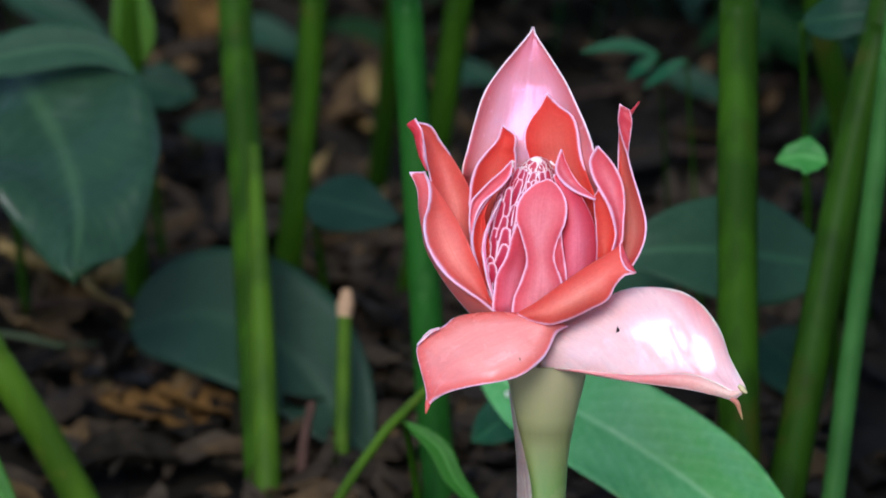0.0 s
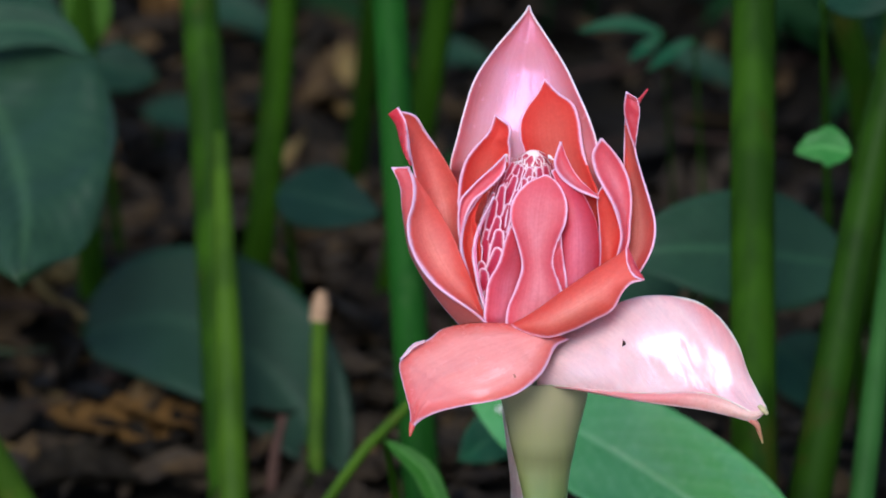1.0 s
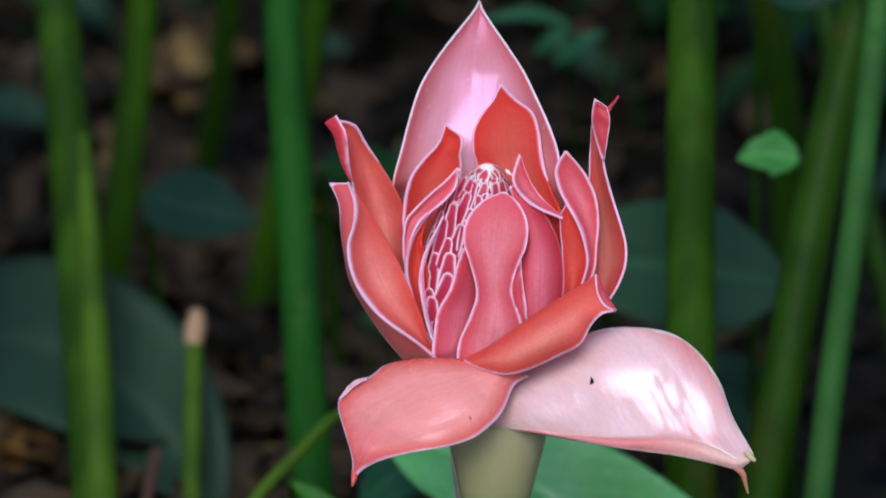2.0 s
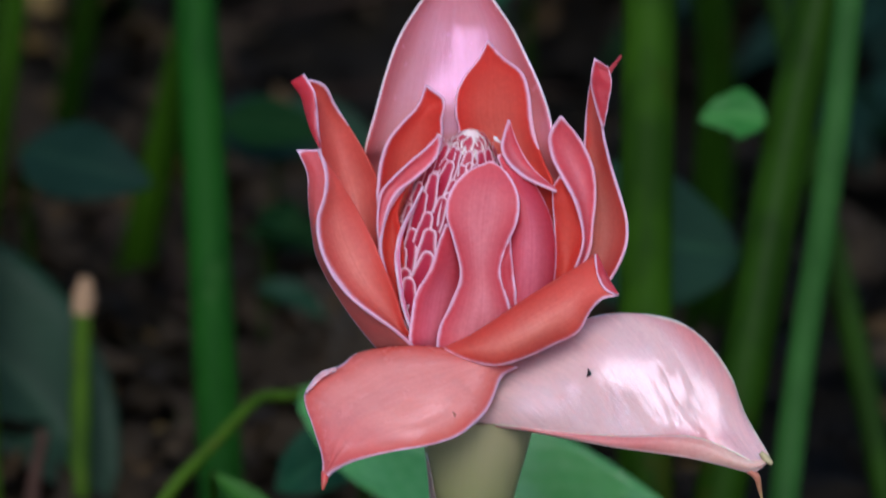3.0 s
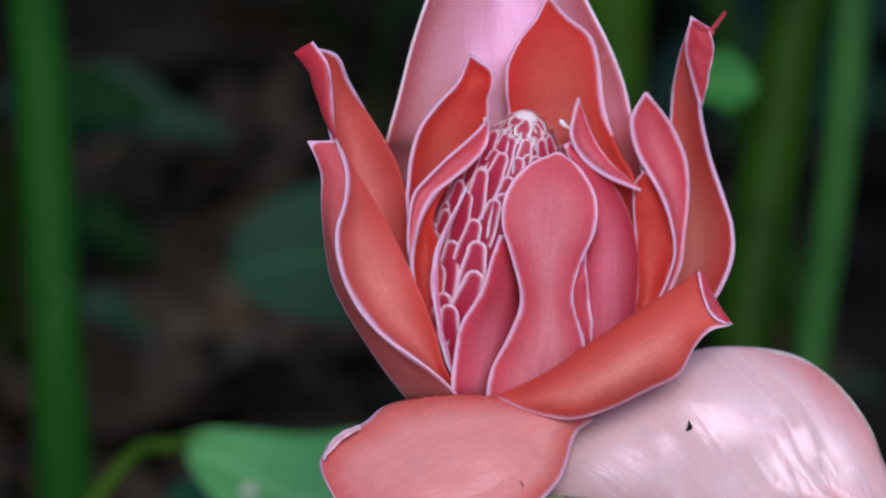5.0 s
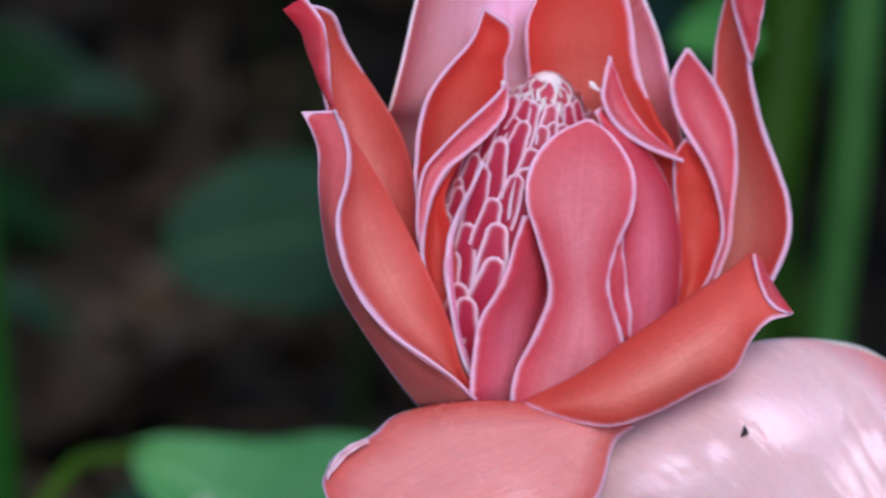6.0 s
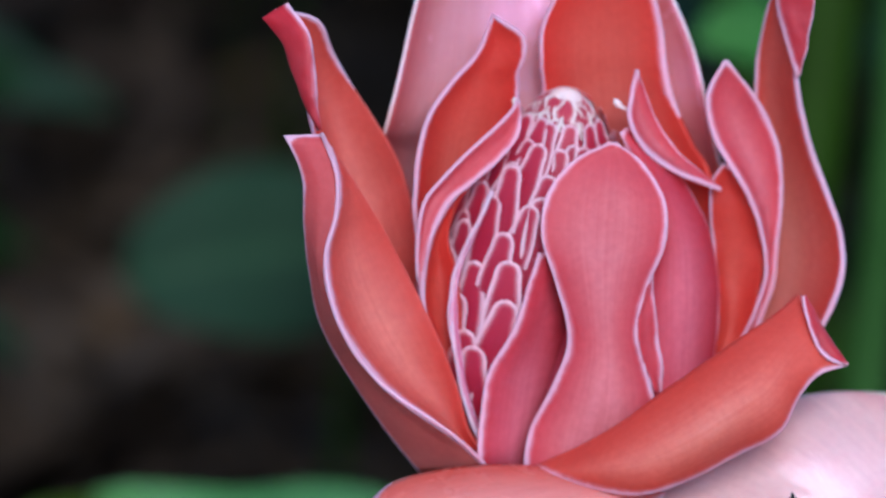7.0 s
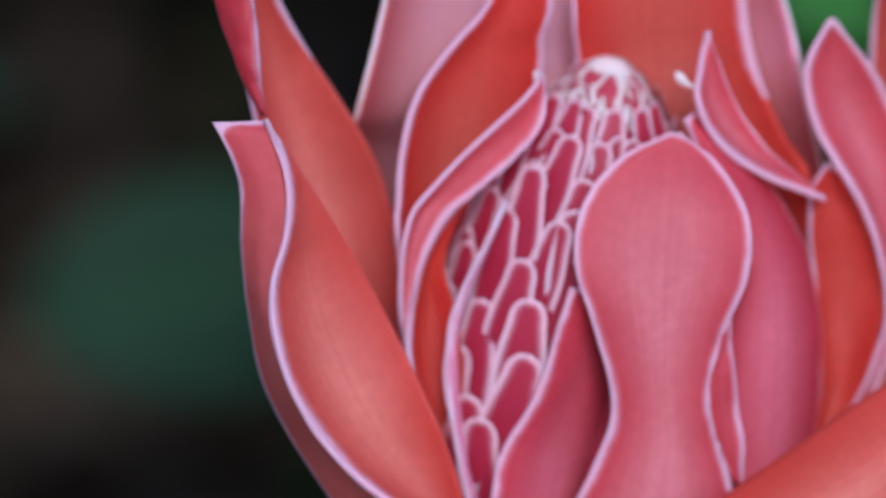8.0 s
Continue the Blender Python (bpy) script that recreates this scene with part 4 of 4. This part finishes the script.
cane("stout upright green cane with a paler split sheath", [(-0.1303, 0.2546, -0.0004), (-0.1357, 0.3012, 0.0641), (-0.1425, 0.3741, 0.1258), (-0.1489, 0.4319, 0.1788)], 0.0079, mat_cane,
     ring=((-0.1275, 0.2348, -0.0074), (-0.1322, 0.2985, 0.0772), (-0.1369, 0.3555, 0.138)))
cane("slender upright green cane behind leaves", [(-0.1289, 0.4308, 0.0107), (-0.1225, 0.4337, 0.0644), (-0.1166, 0.4478, 0.1182), (-0.1119, 0.4594, 0.1667)], 0.0062, mat_cane)
cane("smooth bluish green cane behind the flower", [(-0.0478, 0.2238, 0.0164), (-0.0541, 0.2521, 0.1007), (-0.06, 0.2913, 0.1847), (-0.0634, 0.313, 0.2314)], 0.0070, mat_cane_blue)
cane("leaning green cane partly hidden by another", [(-0.0622, 0.4459, 0.0432), (-0.0506, 0.4455, 0.1133), (-0.0421, 0.4502, 0.1707)], 0.0062, mat_cane)
cane("thick olive green cane with brownish stripes", [(0.0876, 0.171, 0.0452), (0.0865, 0.2031, 0.1141), (0.0862, 0.2352, 0.1829), (0.0868, 0.2673, 0.2516)], 0.0086, mat_cane)
cane("leaning dark green cane behind others", [(0.1066, 0.171, 0.0453), (0.1209, 0.2032, 0.1141), (0.1359, 0.2443, 0.1786), (0.1514, 0.2802, 0.232)], 0.0080, mat_cane_dark)
cane("slim bright green leaning cane", [(0.1277, 0.1534, 0.0548), (0.1376, 0.1942, 0.1187), (0.1463, 0.2209, 0.1758), (0.1543, 0.2566, 0.2287)], 0.0047, mat_cane_bright)
cane("olive cane crossing behind others", [(0.1492, 0.4402, 0.0309), (0.1414, 0.4274, 0.1217), (0.1275, 0.4228, 0.1829)], 0.0062, mat_cane_dark)
cane("short dark green cane beside a broad leaf", [(-0.2007, 0.4451, -0.0059), (-0.2007, 0.4436, 0.0381), (-0.2011, 0.452, 0.0799)], 0.0052, mat_cane, rise=0.5)
cane("ringed green cane leaning over the soil", [(-0.2111, 0.2237, 0.0162), (-0.2283, 0.2285, 0.0502), (-0.2481, 0.2333, 0.084), (-0.2687, 0.2496, 0.119)], 0.0070, mat_cane_pale)
cane("dim far green cane in shade", [(-0.0863, 0.5671, 0.0191), (-0.0822, 0.561, 0.0534), (-0.0783, 0.5572, 0.0926)], 0.0050, mat_cane_dark)
cane("slim green cane leaning outward", [(0.1902, 0.2792, 0.017), (0.1812, 0.3083, 0.0556), (0.1721, 0.3357, 0.0908), (0.163, 0.3633, 0.1263)], 0.0040, mat_cane_dark)

dry = thing("dry_stalk", "thin green stalk with a dry brown tip", "plant stem")
part_mesh("shaft", tube("shaft", [(-0.0964, 0.2559, -0.01), (-0.0958, 0.2679, 0.0044), (-0.0948, 0.2945, 0.038), (-0.094, 0.3146, 0.0692)], [0.0040, 0.0038, 0.0036, 0.0032], mat_cane_pale, 12), dry)
part_mesh("husk", tube("husk", [(-0.0942, 0.3144, 0.0687), (-0.0935, 0.3183, 0.0747), (-0.0929, 0.3209, 0.0802)], [0.0035, 0.0042, 0.0022], mat_husk, 10), dry, "dry brown tip")

# broad leaf that lies behind the stalk, on its own bent petiole
broad = thing("broad_leaf_plant", "broad glossy green leaf on a thin bent stem", "plant")
blade(broad, [(-0.0293, 0.1982, 0.1033), (-0.0090, 0.1775, 0.1000), (0.0181, 0.1460, 0.1052), (0.0684, 0.1127, 0.0858), (0.1245, 0.059, 0.0578)], 0.0258, mat_leaf_mid, "broad glossy green leaf", skew=0.98, blunt=0.62, lobes=0.12, ripple=0.11, fold=0.5, seed=2.2, rows=40, cols=19)
part_mesh("petiole", tube("petiole", [(-0.1120, 0.1500, -0.01), (-0.0960, 0.1560, 0.0480), (-0.0741, 0.166, 0.0819), (-0.0629, 0.175, 0.0914), (-0.0531, 0.183, 0.0985), (-0.0458, 0.19, 0.103), (-0.0405, 0.1945, 0.1037), (-0.0345, 0.1975, 0.102), (-0.0283, 0.1978, 0.1030)], [0.0030, 0.0028, 0.0026, 0.0024, 0.0022, 0.0022, 0.0021, 0.0018], mat_cane_pale, 12), broad, "thin bent green stem")
part_mesh("blemish", loft("blemish", [(-0.0160, 0.1764, 0.0983), (-0.0178, 0.1782, 0.0986), (-0.0174, 0.1806, 0.0989), (-0.0156, 0.1818, 0.0993)], [(-0.0152, 0.1764, 0.0983), (-0.0135, 0.1780, 0.0988), (-0.0137, 0.1802, 0.0990), (-0.0150, 0.1818, 0.0993)], [-0.2, -0.3, -0.2], mat_scar, rows=10, cols=7, wave=0.0001), broad, "pale dry spot on the leaf")

leafy_plant("narrow bright green curled leaf", [([(-0.0615, 0.1431, 0.1037), (-0.0467, 0.1338, 0.0956), (-0.0389, 0.1233, 0.0849), (-0.0254, 0.1083, 0.0762)], 0.0046)], mat_leaf_fresh)
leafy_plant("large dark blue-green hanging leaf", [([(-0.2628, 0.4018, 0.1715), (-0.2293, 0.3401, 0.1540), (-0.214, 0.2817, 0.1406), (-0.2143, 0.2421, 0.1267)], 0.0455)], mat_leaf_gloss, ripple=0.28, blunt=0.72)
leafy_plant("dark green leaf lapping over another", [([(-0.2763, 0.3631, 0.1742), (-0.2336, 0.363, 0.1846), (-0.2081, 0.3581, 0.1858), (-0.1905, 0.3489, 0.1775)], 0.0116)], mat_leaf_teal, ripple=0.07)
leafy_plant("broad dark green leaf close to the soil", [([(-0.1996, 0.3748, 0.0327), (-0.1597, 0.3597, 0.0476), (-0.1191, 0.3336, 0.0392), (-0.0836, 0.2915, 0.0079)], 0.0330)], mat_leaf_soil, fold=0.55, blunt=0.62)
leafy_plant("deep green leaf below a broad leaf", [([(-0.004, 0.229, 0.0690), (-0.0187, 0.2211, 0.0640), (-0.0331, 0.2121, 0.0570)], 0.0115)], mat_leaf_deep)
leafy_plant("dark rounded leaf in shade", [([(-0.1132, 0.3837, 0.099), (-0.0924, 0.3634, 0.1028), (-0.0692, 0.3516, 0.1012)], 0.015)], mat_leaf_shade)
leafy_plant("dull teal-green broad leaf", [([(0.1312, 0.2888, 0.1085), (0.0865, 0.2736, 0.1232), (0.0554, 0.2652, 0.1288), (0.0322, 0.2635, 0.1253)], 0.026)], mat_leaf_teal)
leafy_plant("small bright green leaf on a thin stem", [([(0.1263, 0.2367, 0.1861), (0.1147, 0.2369, 0.1888), (0.1035, 0.2351, 0.1874)], 0.0074)], mat_leaf_light, lobes=0.32, radius=0.001)
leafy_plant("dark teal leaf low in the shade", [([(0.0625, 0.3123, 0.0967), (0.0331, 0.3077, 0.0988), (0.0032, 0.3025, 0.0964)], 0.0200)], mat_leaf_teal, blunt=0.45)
leafy_plant("dim green leaf in the shade", [([(-0.0431, 0.379, 0.1127), (-0.0252, 0.3698, 0.1165), (-0.0089, 0.3591, 0.1173)], 0.009)], mat_leaf_dim_shaded)
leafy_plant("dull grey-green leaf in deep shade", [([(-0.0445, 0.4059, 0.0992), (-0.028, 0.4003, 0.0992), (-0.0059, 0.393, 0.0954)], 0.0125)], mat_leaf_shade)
leafy_plant("small dim green leaf in shade", [([(-0.0246, 0.3924, 0.0704), (-0.0171, 0.3819, 0.0716), (-0.0089, 0.3795, 0.0664)], 0.007)], mat_leaf_dim_shaded)
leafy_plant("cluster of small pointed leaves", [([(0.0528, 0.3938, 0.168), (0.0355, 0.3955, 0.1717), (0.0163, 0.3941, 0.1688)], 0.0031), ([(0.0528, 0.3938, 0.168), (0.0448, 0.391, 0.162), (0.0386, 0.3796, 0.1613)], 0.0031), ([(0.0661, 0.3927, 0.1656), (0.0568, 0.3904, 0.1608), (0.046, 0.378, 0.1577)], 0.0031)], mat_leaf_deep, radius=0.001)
leafy_plant("dim leaf at the upper edge of the thicket", [([(0.117, 0.3087, 0.2221), (0.1345, 0.3006, 0.2285), (0.1575, 0.3017, 0.2308)], 0.011)], mat_leaf_dark_shaded)
leafy_plant("dark leaf in deep shade", [([(-0.2055, 0.5246, 0.0935), (-0.19, 0.5234, 0.091), (-0.1738, 0.5216, 0.0872)], 0.012)], mat_leaf_dark_shaded)
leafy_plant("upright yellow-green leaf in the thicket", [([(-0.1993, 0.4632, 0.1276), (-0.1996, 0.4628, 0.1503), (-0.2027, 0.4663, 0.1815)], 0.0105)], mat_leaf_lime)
leafy_plant("dark leaf hanging in the shade", [([(0.1001, 0.3548, 0.0371), (0.1158, 0.3414, 0.032), (0.1288, 0.3235, 0.0172)], 0.016)], mat_leaf_dark_shaded)
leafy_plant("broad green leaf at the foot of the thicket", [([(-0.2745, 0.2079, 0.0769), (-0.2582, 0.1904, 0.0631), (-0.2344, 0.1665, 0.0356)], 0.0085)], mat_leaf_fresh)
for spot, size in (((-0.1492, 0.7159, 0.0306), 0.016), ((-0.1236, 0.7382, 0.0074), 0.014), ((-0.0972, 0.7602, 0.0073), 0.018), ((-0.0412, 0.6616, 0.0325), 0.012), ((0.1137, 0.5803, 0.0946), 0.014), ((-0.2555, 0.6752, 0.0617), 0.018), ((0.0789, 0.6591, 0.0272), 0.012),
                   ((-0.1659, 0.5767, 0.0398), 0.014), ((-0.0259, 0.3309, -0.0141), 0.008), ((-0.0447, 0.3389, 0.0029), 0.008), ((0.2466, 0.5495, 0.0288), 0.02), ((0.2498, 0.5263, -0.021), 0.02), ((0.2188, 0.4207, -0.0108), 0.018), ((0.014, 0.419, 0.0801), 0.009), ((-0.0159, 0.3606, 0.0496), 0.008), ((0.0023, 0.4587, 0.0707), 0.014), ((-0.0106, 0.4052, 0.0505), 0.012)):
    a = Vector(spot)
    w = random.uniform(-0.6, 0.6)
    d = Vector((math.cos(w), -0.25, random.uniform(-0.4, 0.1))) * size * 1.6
    leafy_plant("dim small leaf in the undergrowth", [([tuple(a - d), tuple(a + Vector((0, 0, 0.004))), tuple(a + d)], size * 0.55)], mat_leaf_dark_shaded if random.random() < 0.6 else mat_leaf_dim_shaded, radius=0.001)


def undergrowth(count, material, spots, seed):
    """Sprays of small pointed leaves on thin stems, too many and too dim to tell apart."""
    g = random.Random(seed)
    v, f = [], []
    for _ in range(count):
        x0, x1, y0, y1, top = g.choice(spots)
        at = Vector((g.uniform(x0, x1), g.uniform(y0, y1), 0.0))
        head = at + Vector((g.uniform(-0.03, 0.03), g.uniform(-0.03, 0.03), top * g.uniform(0.4, 1.0)))
        o = len(v)
        for q in (at, head):
            v += [q + Vector((-0.0008, 0, 0)), q + Vector((0.0008, 0, 0)), q + Vector((0, 0.0012, 0))]
        f += [(o, o + 1, o + 4, o + 3), (o + 1, o + 2, o + 5, o + 4), (o + 2, o, o + 3, o + 5)]
        for k in range(g.randint(4, 7)):
            a = at.lerp(head, 0.45 + 0.55 * k / 6)
            w = g.uniform(0, 2 * math.pi)
            d = Vector((math.cos(w), math.sin(w), g.uniform(-0.5, 0.5))) * g.uniform(0.022, 0.045)
            side = d.cross(Vector((0, -0.6, 0.8))).normalized() * d.length * g.uniform(0.14, 0.22)
            o = len(v)
            for s, wide, drop in ((0.0, 0.08, 0.0), (0.25, 0.8, 0.004), (0.5, 1.0, 0.003), (0.78, 0.6, -0.003), (1.0, 0.03, -0.012)):
                c = a + d * s + Vector((0, 0, drop))
                v += [c - side * wide, c - Vector((0, 0, 0.0015 * wide)), c + side * wide]
            f += [tuple(i + o for i in q) for q in grid_faces(5, 3)]
    return tagged(new("undergrowth", mesh_of("undergrowth", v, f, material)), "dim green sprays of small pointed leaves in deep shade", "undergrowth", kind="stuff")


# Near-black sprays; their colour also stands in for thicket shade on far ground.
undergrowth(190, mat_leaf_dim_shaded, [(0.0, 0.36, 0.70, 1.05, 0.15), (0.12, 0.40, 0.62, 0.95, 0.13), (-0.14, 0.0, 0.80, 1.05, 0.12), (-0.36, -0.14, 0.84, 1.1, 0.12)], 11)
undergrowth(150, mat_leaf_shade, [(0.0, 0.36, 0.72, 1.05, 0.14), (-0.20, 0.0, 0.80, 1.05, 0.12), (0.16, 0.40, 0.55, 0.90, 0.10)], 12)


def litter_piece(rng, size):
    """One curled dead leaf, lying flat round the origin."""
    rows, cols = 7, 5
    bend, roll = rng.uniform(-1.2, 1.2), rng.uniform(-1.5, 1.5)
    v = []
    for k in range(rows):
        s = 2 * k / (rows - 1) - 1
        w = 0.42 * max(0.03, 1 - abs(s) ** 1.9) * rng.uniform(0.85, 1.1)
        for j in range(cols):
            u = 2 * j / (cols - 1) - 1
            v.append(Vector((s, u * w, 0.25 * bend * s * s + 0.5 * roll * u * u * w + 0.06 * rng.uniform(-1, 1))) * size)
    return v, grid_faces(rows, cols)


def spread(rng):
    """A spot on the soil: thick behind the flower, thinning out all round."""
    if rng.random() < 0.8:
        return rng.gauss(0.0, 0.40), 0.55 + rng.gauss(0.0, 0.42)
    return rng.gauss(0.0, 1.6), 0.5 + rng.gauss(0.0, 1.6)


rng = random.Random(5)
for name, count, material in (("leaf_litter", 2600, mat_dead_shaded), ("leaf_litter", 400, mat_dead), ("leaf_litter", 1900, mat_dead_dim), ("leaf_litter", 70, mat_dead_yellow)):
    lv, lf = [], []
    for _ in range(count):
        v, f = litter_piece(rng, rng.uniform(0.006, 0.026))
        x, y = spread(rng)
        # Tan and yellow litter gathers front left, painting the sunlit part of the ground.
        while material is not mat_dead_shaded and material is not mat_dead_dim and (x > -0.04 or y > 0.75) and rng.random() < 0.85:
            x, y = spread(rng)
        # Mid-brown litter keeps near, leaving the far soil dark as thicket shade.
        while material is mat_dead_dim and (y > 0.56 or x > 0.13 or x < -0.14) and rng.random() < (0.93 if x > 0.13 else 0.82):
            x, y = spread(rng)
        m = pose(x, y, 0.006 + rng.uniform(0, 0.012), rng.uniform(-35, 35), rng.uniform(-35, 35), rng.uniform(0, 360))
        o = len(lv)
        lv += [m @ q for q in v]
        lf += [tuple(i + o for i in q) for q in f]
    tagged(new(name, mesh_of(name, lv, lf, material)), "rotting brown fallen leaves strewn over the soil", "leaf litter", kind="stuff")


def dead_leaf(place, size, material, turn, label, tilt=(0, 0)):
    r = random.Random(int(turn * 7 + size * 1e4))
    rows, cols = 23, 13
    v = []
    bend, roll = r.uniform(-0.8, 0.8), r.uniform(0.4, 1.5)
    for k in range(rows):
        s = 2 * k / (rows - 1) - 1
        w = 0.45 * max(0.02, 1 - abs(s) ** 2.2) * (1 + 0.12 * noise.noise(Vector((s * 6, turn, 0))))
        for j in range(cols):
            u = 2 * j / (cols - 1) - 1
            v.append(Vector((s, u * w, 0.3 * bend * s * s + 0.6 * roll * u * u * w + 0.16 * noise.noise(Vector((s * 3, u * 3, turn))) + 0.10 * noise.noise(Vector((s * 8, u * 7, turn))))) * size)
    ob = tagged(new("dead_leaf", mesh_of("dead_leaf", v, grid_faces(rows, cols), material)), label, "dead leaf", "fallen leaves on the soil")
    sol = ob.modifiers.new("thickness", "SOLIDIFY")
    sol.thickness = 0.0006
    ob.matrix_world = pose(place[0], place[1], place[2] + 0.010, tilt[0], tilt[1], turn)
    foot = v[cols // 2]
    part_mesh("leaf_stalk", tube("leaf_stalk", [tuple(foot + Vector((size * 0.05, 0, 0))), tuple(foot + Vector((-size * 0.2, size * 0.05, 0.001))), tuple(foot + Vector((-size * 0.45, 0, 0.002)))], [0.0012, 0.0009, 0.0007], mat_twig, 6), ob)
    return ob


for place, size, material, turn, label in (
        ((-0.1838, 0.3268, 0), 0.031, mat_dead_ochre, 15, "curled orange-brown fallen leaf on soil"),
        ((-0.1655, 0.3355, 0), 0.026, mat_dead_ochre, 160, "curled orange-brown fallen leaf on soil"),
        ((-0.2289, 0.4736, 0), 0.046, mat_dead_yellow, 10, "yellowish fallen leaf on soil"),
        ((-0.2385, 0.4518, 0), 0.034, mat_dead, 75, "tan fallen leaf on soil"),
        ((-0.2151, 0.455, 0), 0.036, mat_dead_yellow, 120, "yellowish fallen leaf on soil"),
        ((-0.0993, 0.5344, 0), 0.028, mat_dead, 40, "tan fallen leaf in the shade"),
        ((-0.0762, 0.5215, 0), 0.030, mat_dead, 95, "tan fallen leaf in the shade"),
        ((-0.092, 0.6793, 0), 0.034, mat_dead, 20, "ochre fallen leaf in the shade"),
        ((-0.2414, 0.3792, 0), 0.036, mat_dead_shaded, 30, "rotting fallen leaf with shade in its colour"),
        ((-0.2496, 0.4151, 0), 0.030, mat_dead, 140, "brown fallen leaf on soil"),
        ((-0.1139, 0.3212, 0), 0.030, mat_dead_shaded, 80, "rotting fallen leaf with shade in its colour"),
        ((-0.1944, 0.2814, 0), 0.032, mat_dead_shaded, 20, "rotting fallen leaf with shade in its colour"),
        ((-0.0285, 0.3329, 0), 0.024, mat_dead, 60, "brown fallen leaf on soil"),
        ((0.1234, 0.3105, 0), 0.010, mat_dead_yellow, 60, "small yellow fallen leaf on soil"),
        ((0.0302, 0.2933, 0), 0.030, mat_dead, 10, "brown fallen leaf on soil"),
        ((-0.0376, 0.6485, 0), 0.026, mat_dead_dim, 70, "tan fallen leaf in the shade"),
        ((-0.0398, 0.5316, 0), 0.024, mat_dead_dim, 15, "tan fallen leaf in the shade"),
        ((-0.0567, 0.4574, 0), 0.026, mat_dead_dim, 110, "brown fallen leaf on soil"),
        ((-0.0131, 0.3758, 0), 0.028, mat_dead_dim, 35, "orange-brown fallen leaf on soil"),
        ((-0.1913, 0.7914, 0), 0.031, mat_dead_ochre, 85, "dull orange fallen leaf in the shade"),
        ((-0.0806, 0.5185, 0), 0.026, mat_dead, 65, "tan fallen leaf in the shade"),
        ((-0.0435, 0.6467, 0), 0.028, mat_dead, 115, "tan fallen leaf in the shade"),
        ((-0.0472, 0.5323, 0), 0.024, mat_dead_ochre, 30, "ochre fallen leaf in the shade"),
        # The grey-brown pieces from here on are added to stand in for paler soil.
        ((0.0333, 0.4233, 0), 0.036, mat_soil_grey, 15, "grey-brown leaf-shaped piece standing in for paler soil"),
        ((0.0152, 0.4059, 0), 0.034, mat_soil_grey, 70, "grey-brown leaf-shaped piece standing in for paler soil"),
        ((0.004, 0.4194, 0), 0.034, mat_soil_grey, 120, "grey-brown leaf-shaped piece standing in for paler soil"),
        ((0.0243, 0.4391, 0), 0.034, mat_soil_grey, 150, "grey-brown leaf-shaped piece standing in for paler soil"),
        ((0.0128, 0.408, 0), 0.034, mat_soil_grey, 100, "grey-brown leaf-shaped piece standing in for paler soil"),
        ((0.0501, 0.4034, 0), 0.034, mat_soil_grey, 40, "grey-brown leaf-shaped piece standing in for paler soil"),
        ((-0.0077, 0.3888, 0), 0.022, mat_dead_ochre, 75, "ochre fallen leaf on soil"),
        ((0.0552, 0.4136, 0), 0.034, mat_dead_dim, 55, "grey-brown leaf-shaped piece standing in for paler soil"),
        ((0.0708, 0.4035, 0), 0.030, mat_dead_dim, 10, "grey-brown leaf-shaped piece standing in for paler soil"),
        ((0.0399, 0.4387, 0), 0.032, mat_dead_dim, 85, "grey-brown leaf-shaped piece standing in for paler soil"),
        ((0.0468, 0.4813, 0), 0.030, mat_dead_dim, 25, "grey-brown leaf-shaped piece standing in for paler soil"),
        ((0.0348, 0.4697, 0), 0.030, mat_dead_dim, 130, "grey-brown leaf-shaped piece standing in for paler soil")):
    dead_leaf(place, size, material, turn, label, (random.uniform(-20, 40), random.uniform(-20, 20)))

for place, turn, length in (((-0.1594, 0.3734, 0), 20, 0.10), ((-0.0988, 0.7111, 0), 60, 0.14), ((-0.1221, 0.3913, 0), -80, 0.09), ((-0.0751, 0.477, 0), 85, 0.12), ((-0.2505, 0.4272, 0), 5, 0.10), ((-0.1082, 0.3098, 0), 100, 0.08), ((0.0463, 0.6005, 0), 5, 0.14), ((-0.0482, 0.4407, 0), 110, 0.10), ((0.0593, 0.6908, 0), 10, 0.14)):
    t = random.Random(turn)
    pts = [(-length / 2, 0, 0.004), (-length / 6, t.uniform(-0.008, 0.008), 0.009), (length / 6, t.uniform(-0.008, 0.008), 0.011), (length / 2, 0, 0.007)]
    tw = tagged(new("twig", tube("twig", pts, [0.0022, 0.0019, 0.0012], mat_twig, 7)), "thin dry brown twig on the soil", "twig", "twigs on the soil")
    tw.matrix_world = pose(place[0], place[1], place[2] + 0.006, 0, 0, turn)

tagged(new("broken_stick", tube("broken_stick", [(-0.114, 0.2538, -0.01), (-0.1124, 0.2638, 0.0243), (-0.1084, 0.2788, 0.0425)], [0.0030, 0.0027, 0.0021], mat_stick, 9, ribs=0.05)), "broken reddish brown stick standing in the litter", "stick")
tagged(new("trailing_stem", tube("trailing_stem", [(-0.2737, 0.4125, 0.012), (-0.2504, 0.3968, 0.016), (-0.2334, 0.3884, 0.016), (-0.2171, 0.4066, 0.008)], [0.0012, 0.0013, 0.0009], mat_straw, 8)), "pale green thin stem lying over the litter", "plant stem")
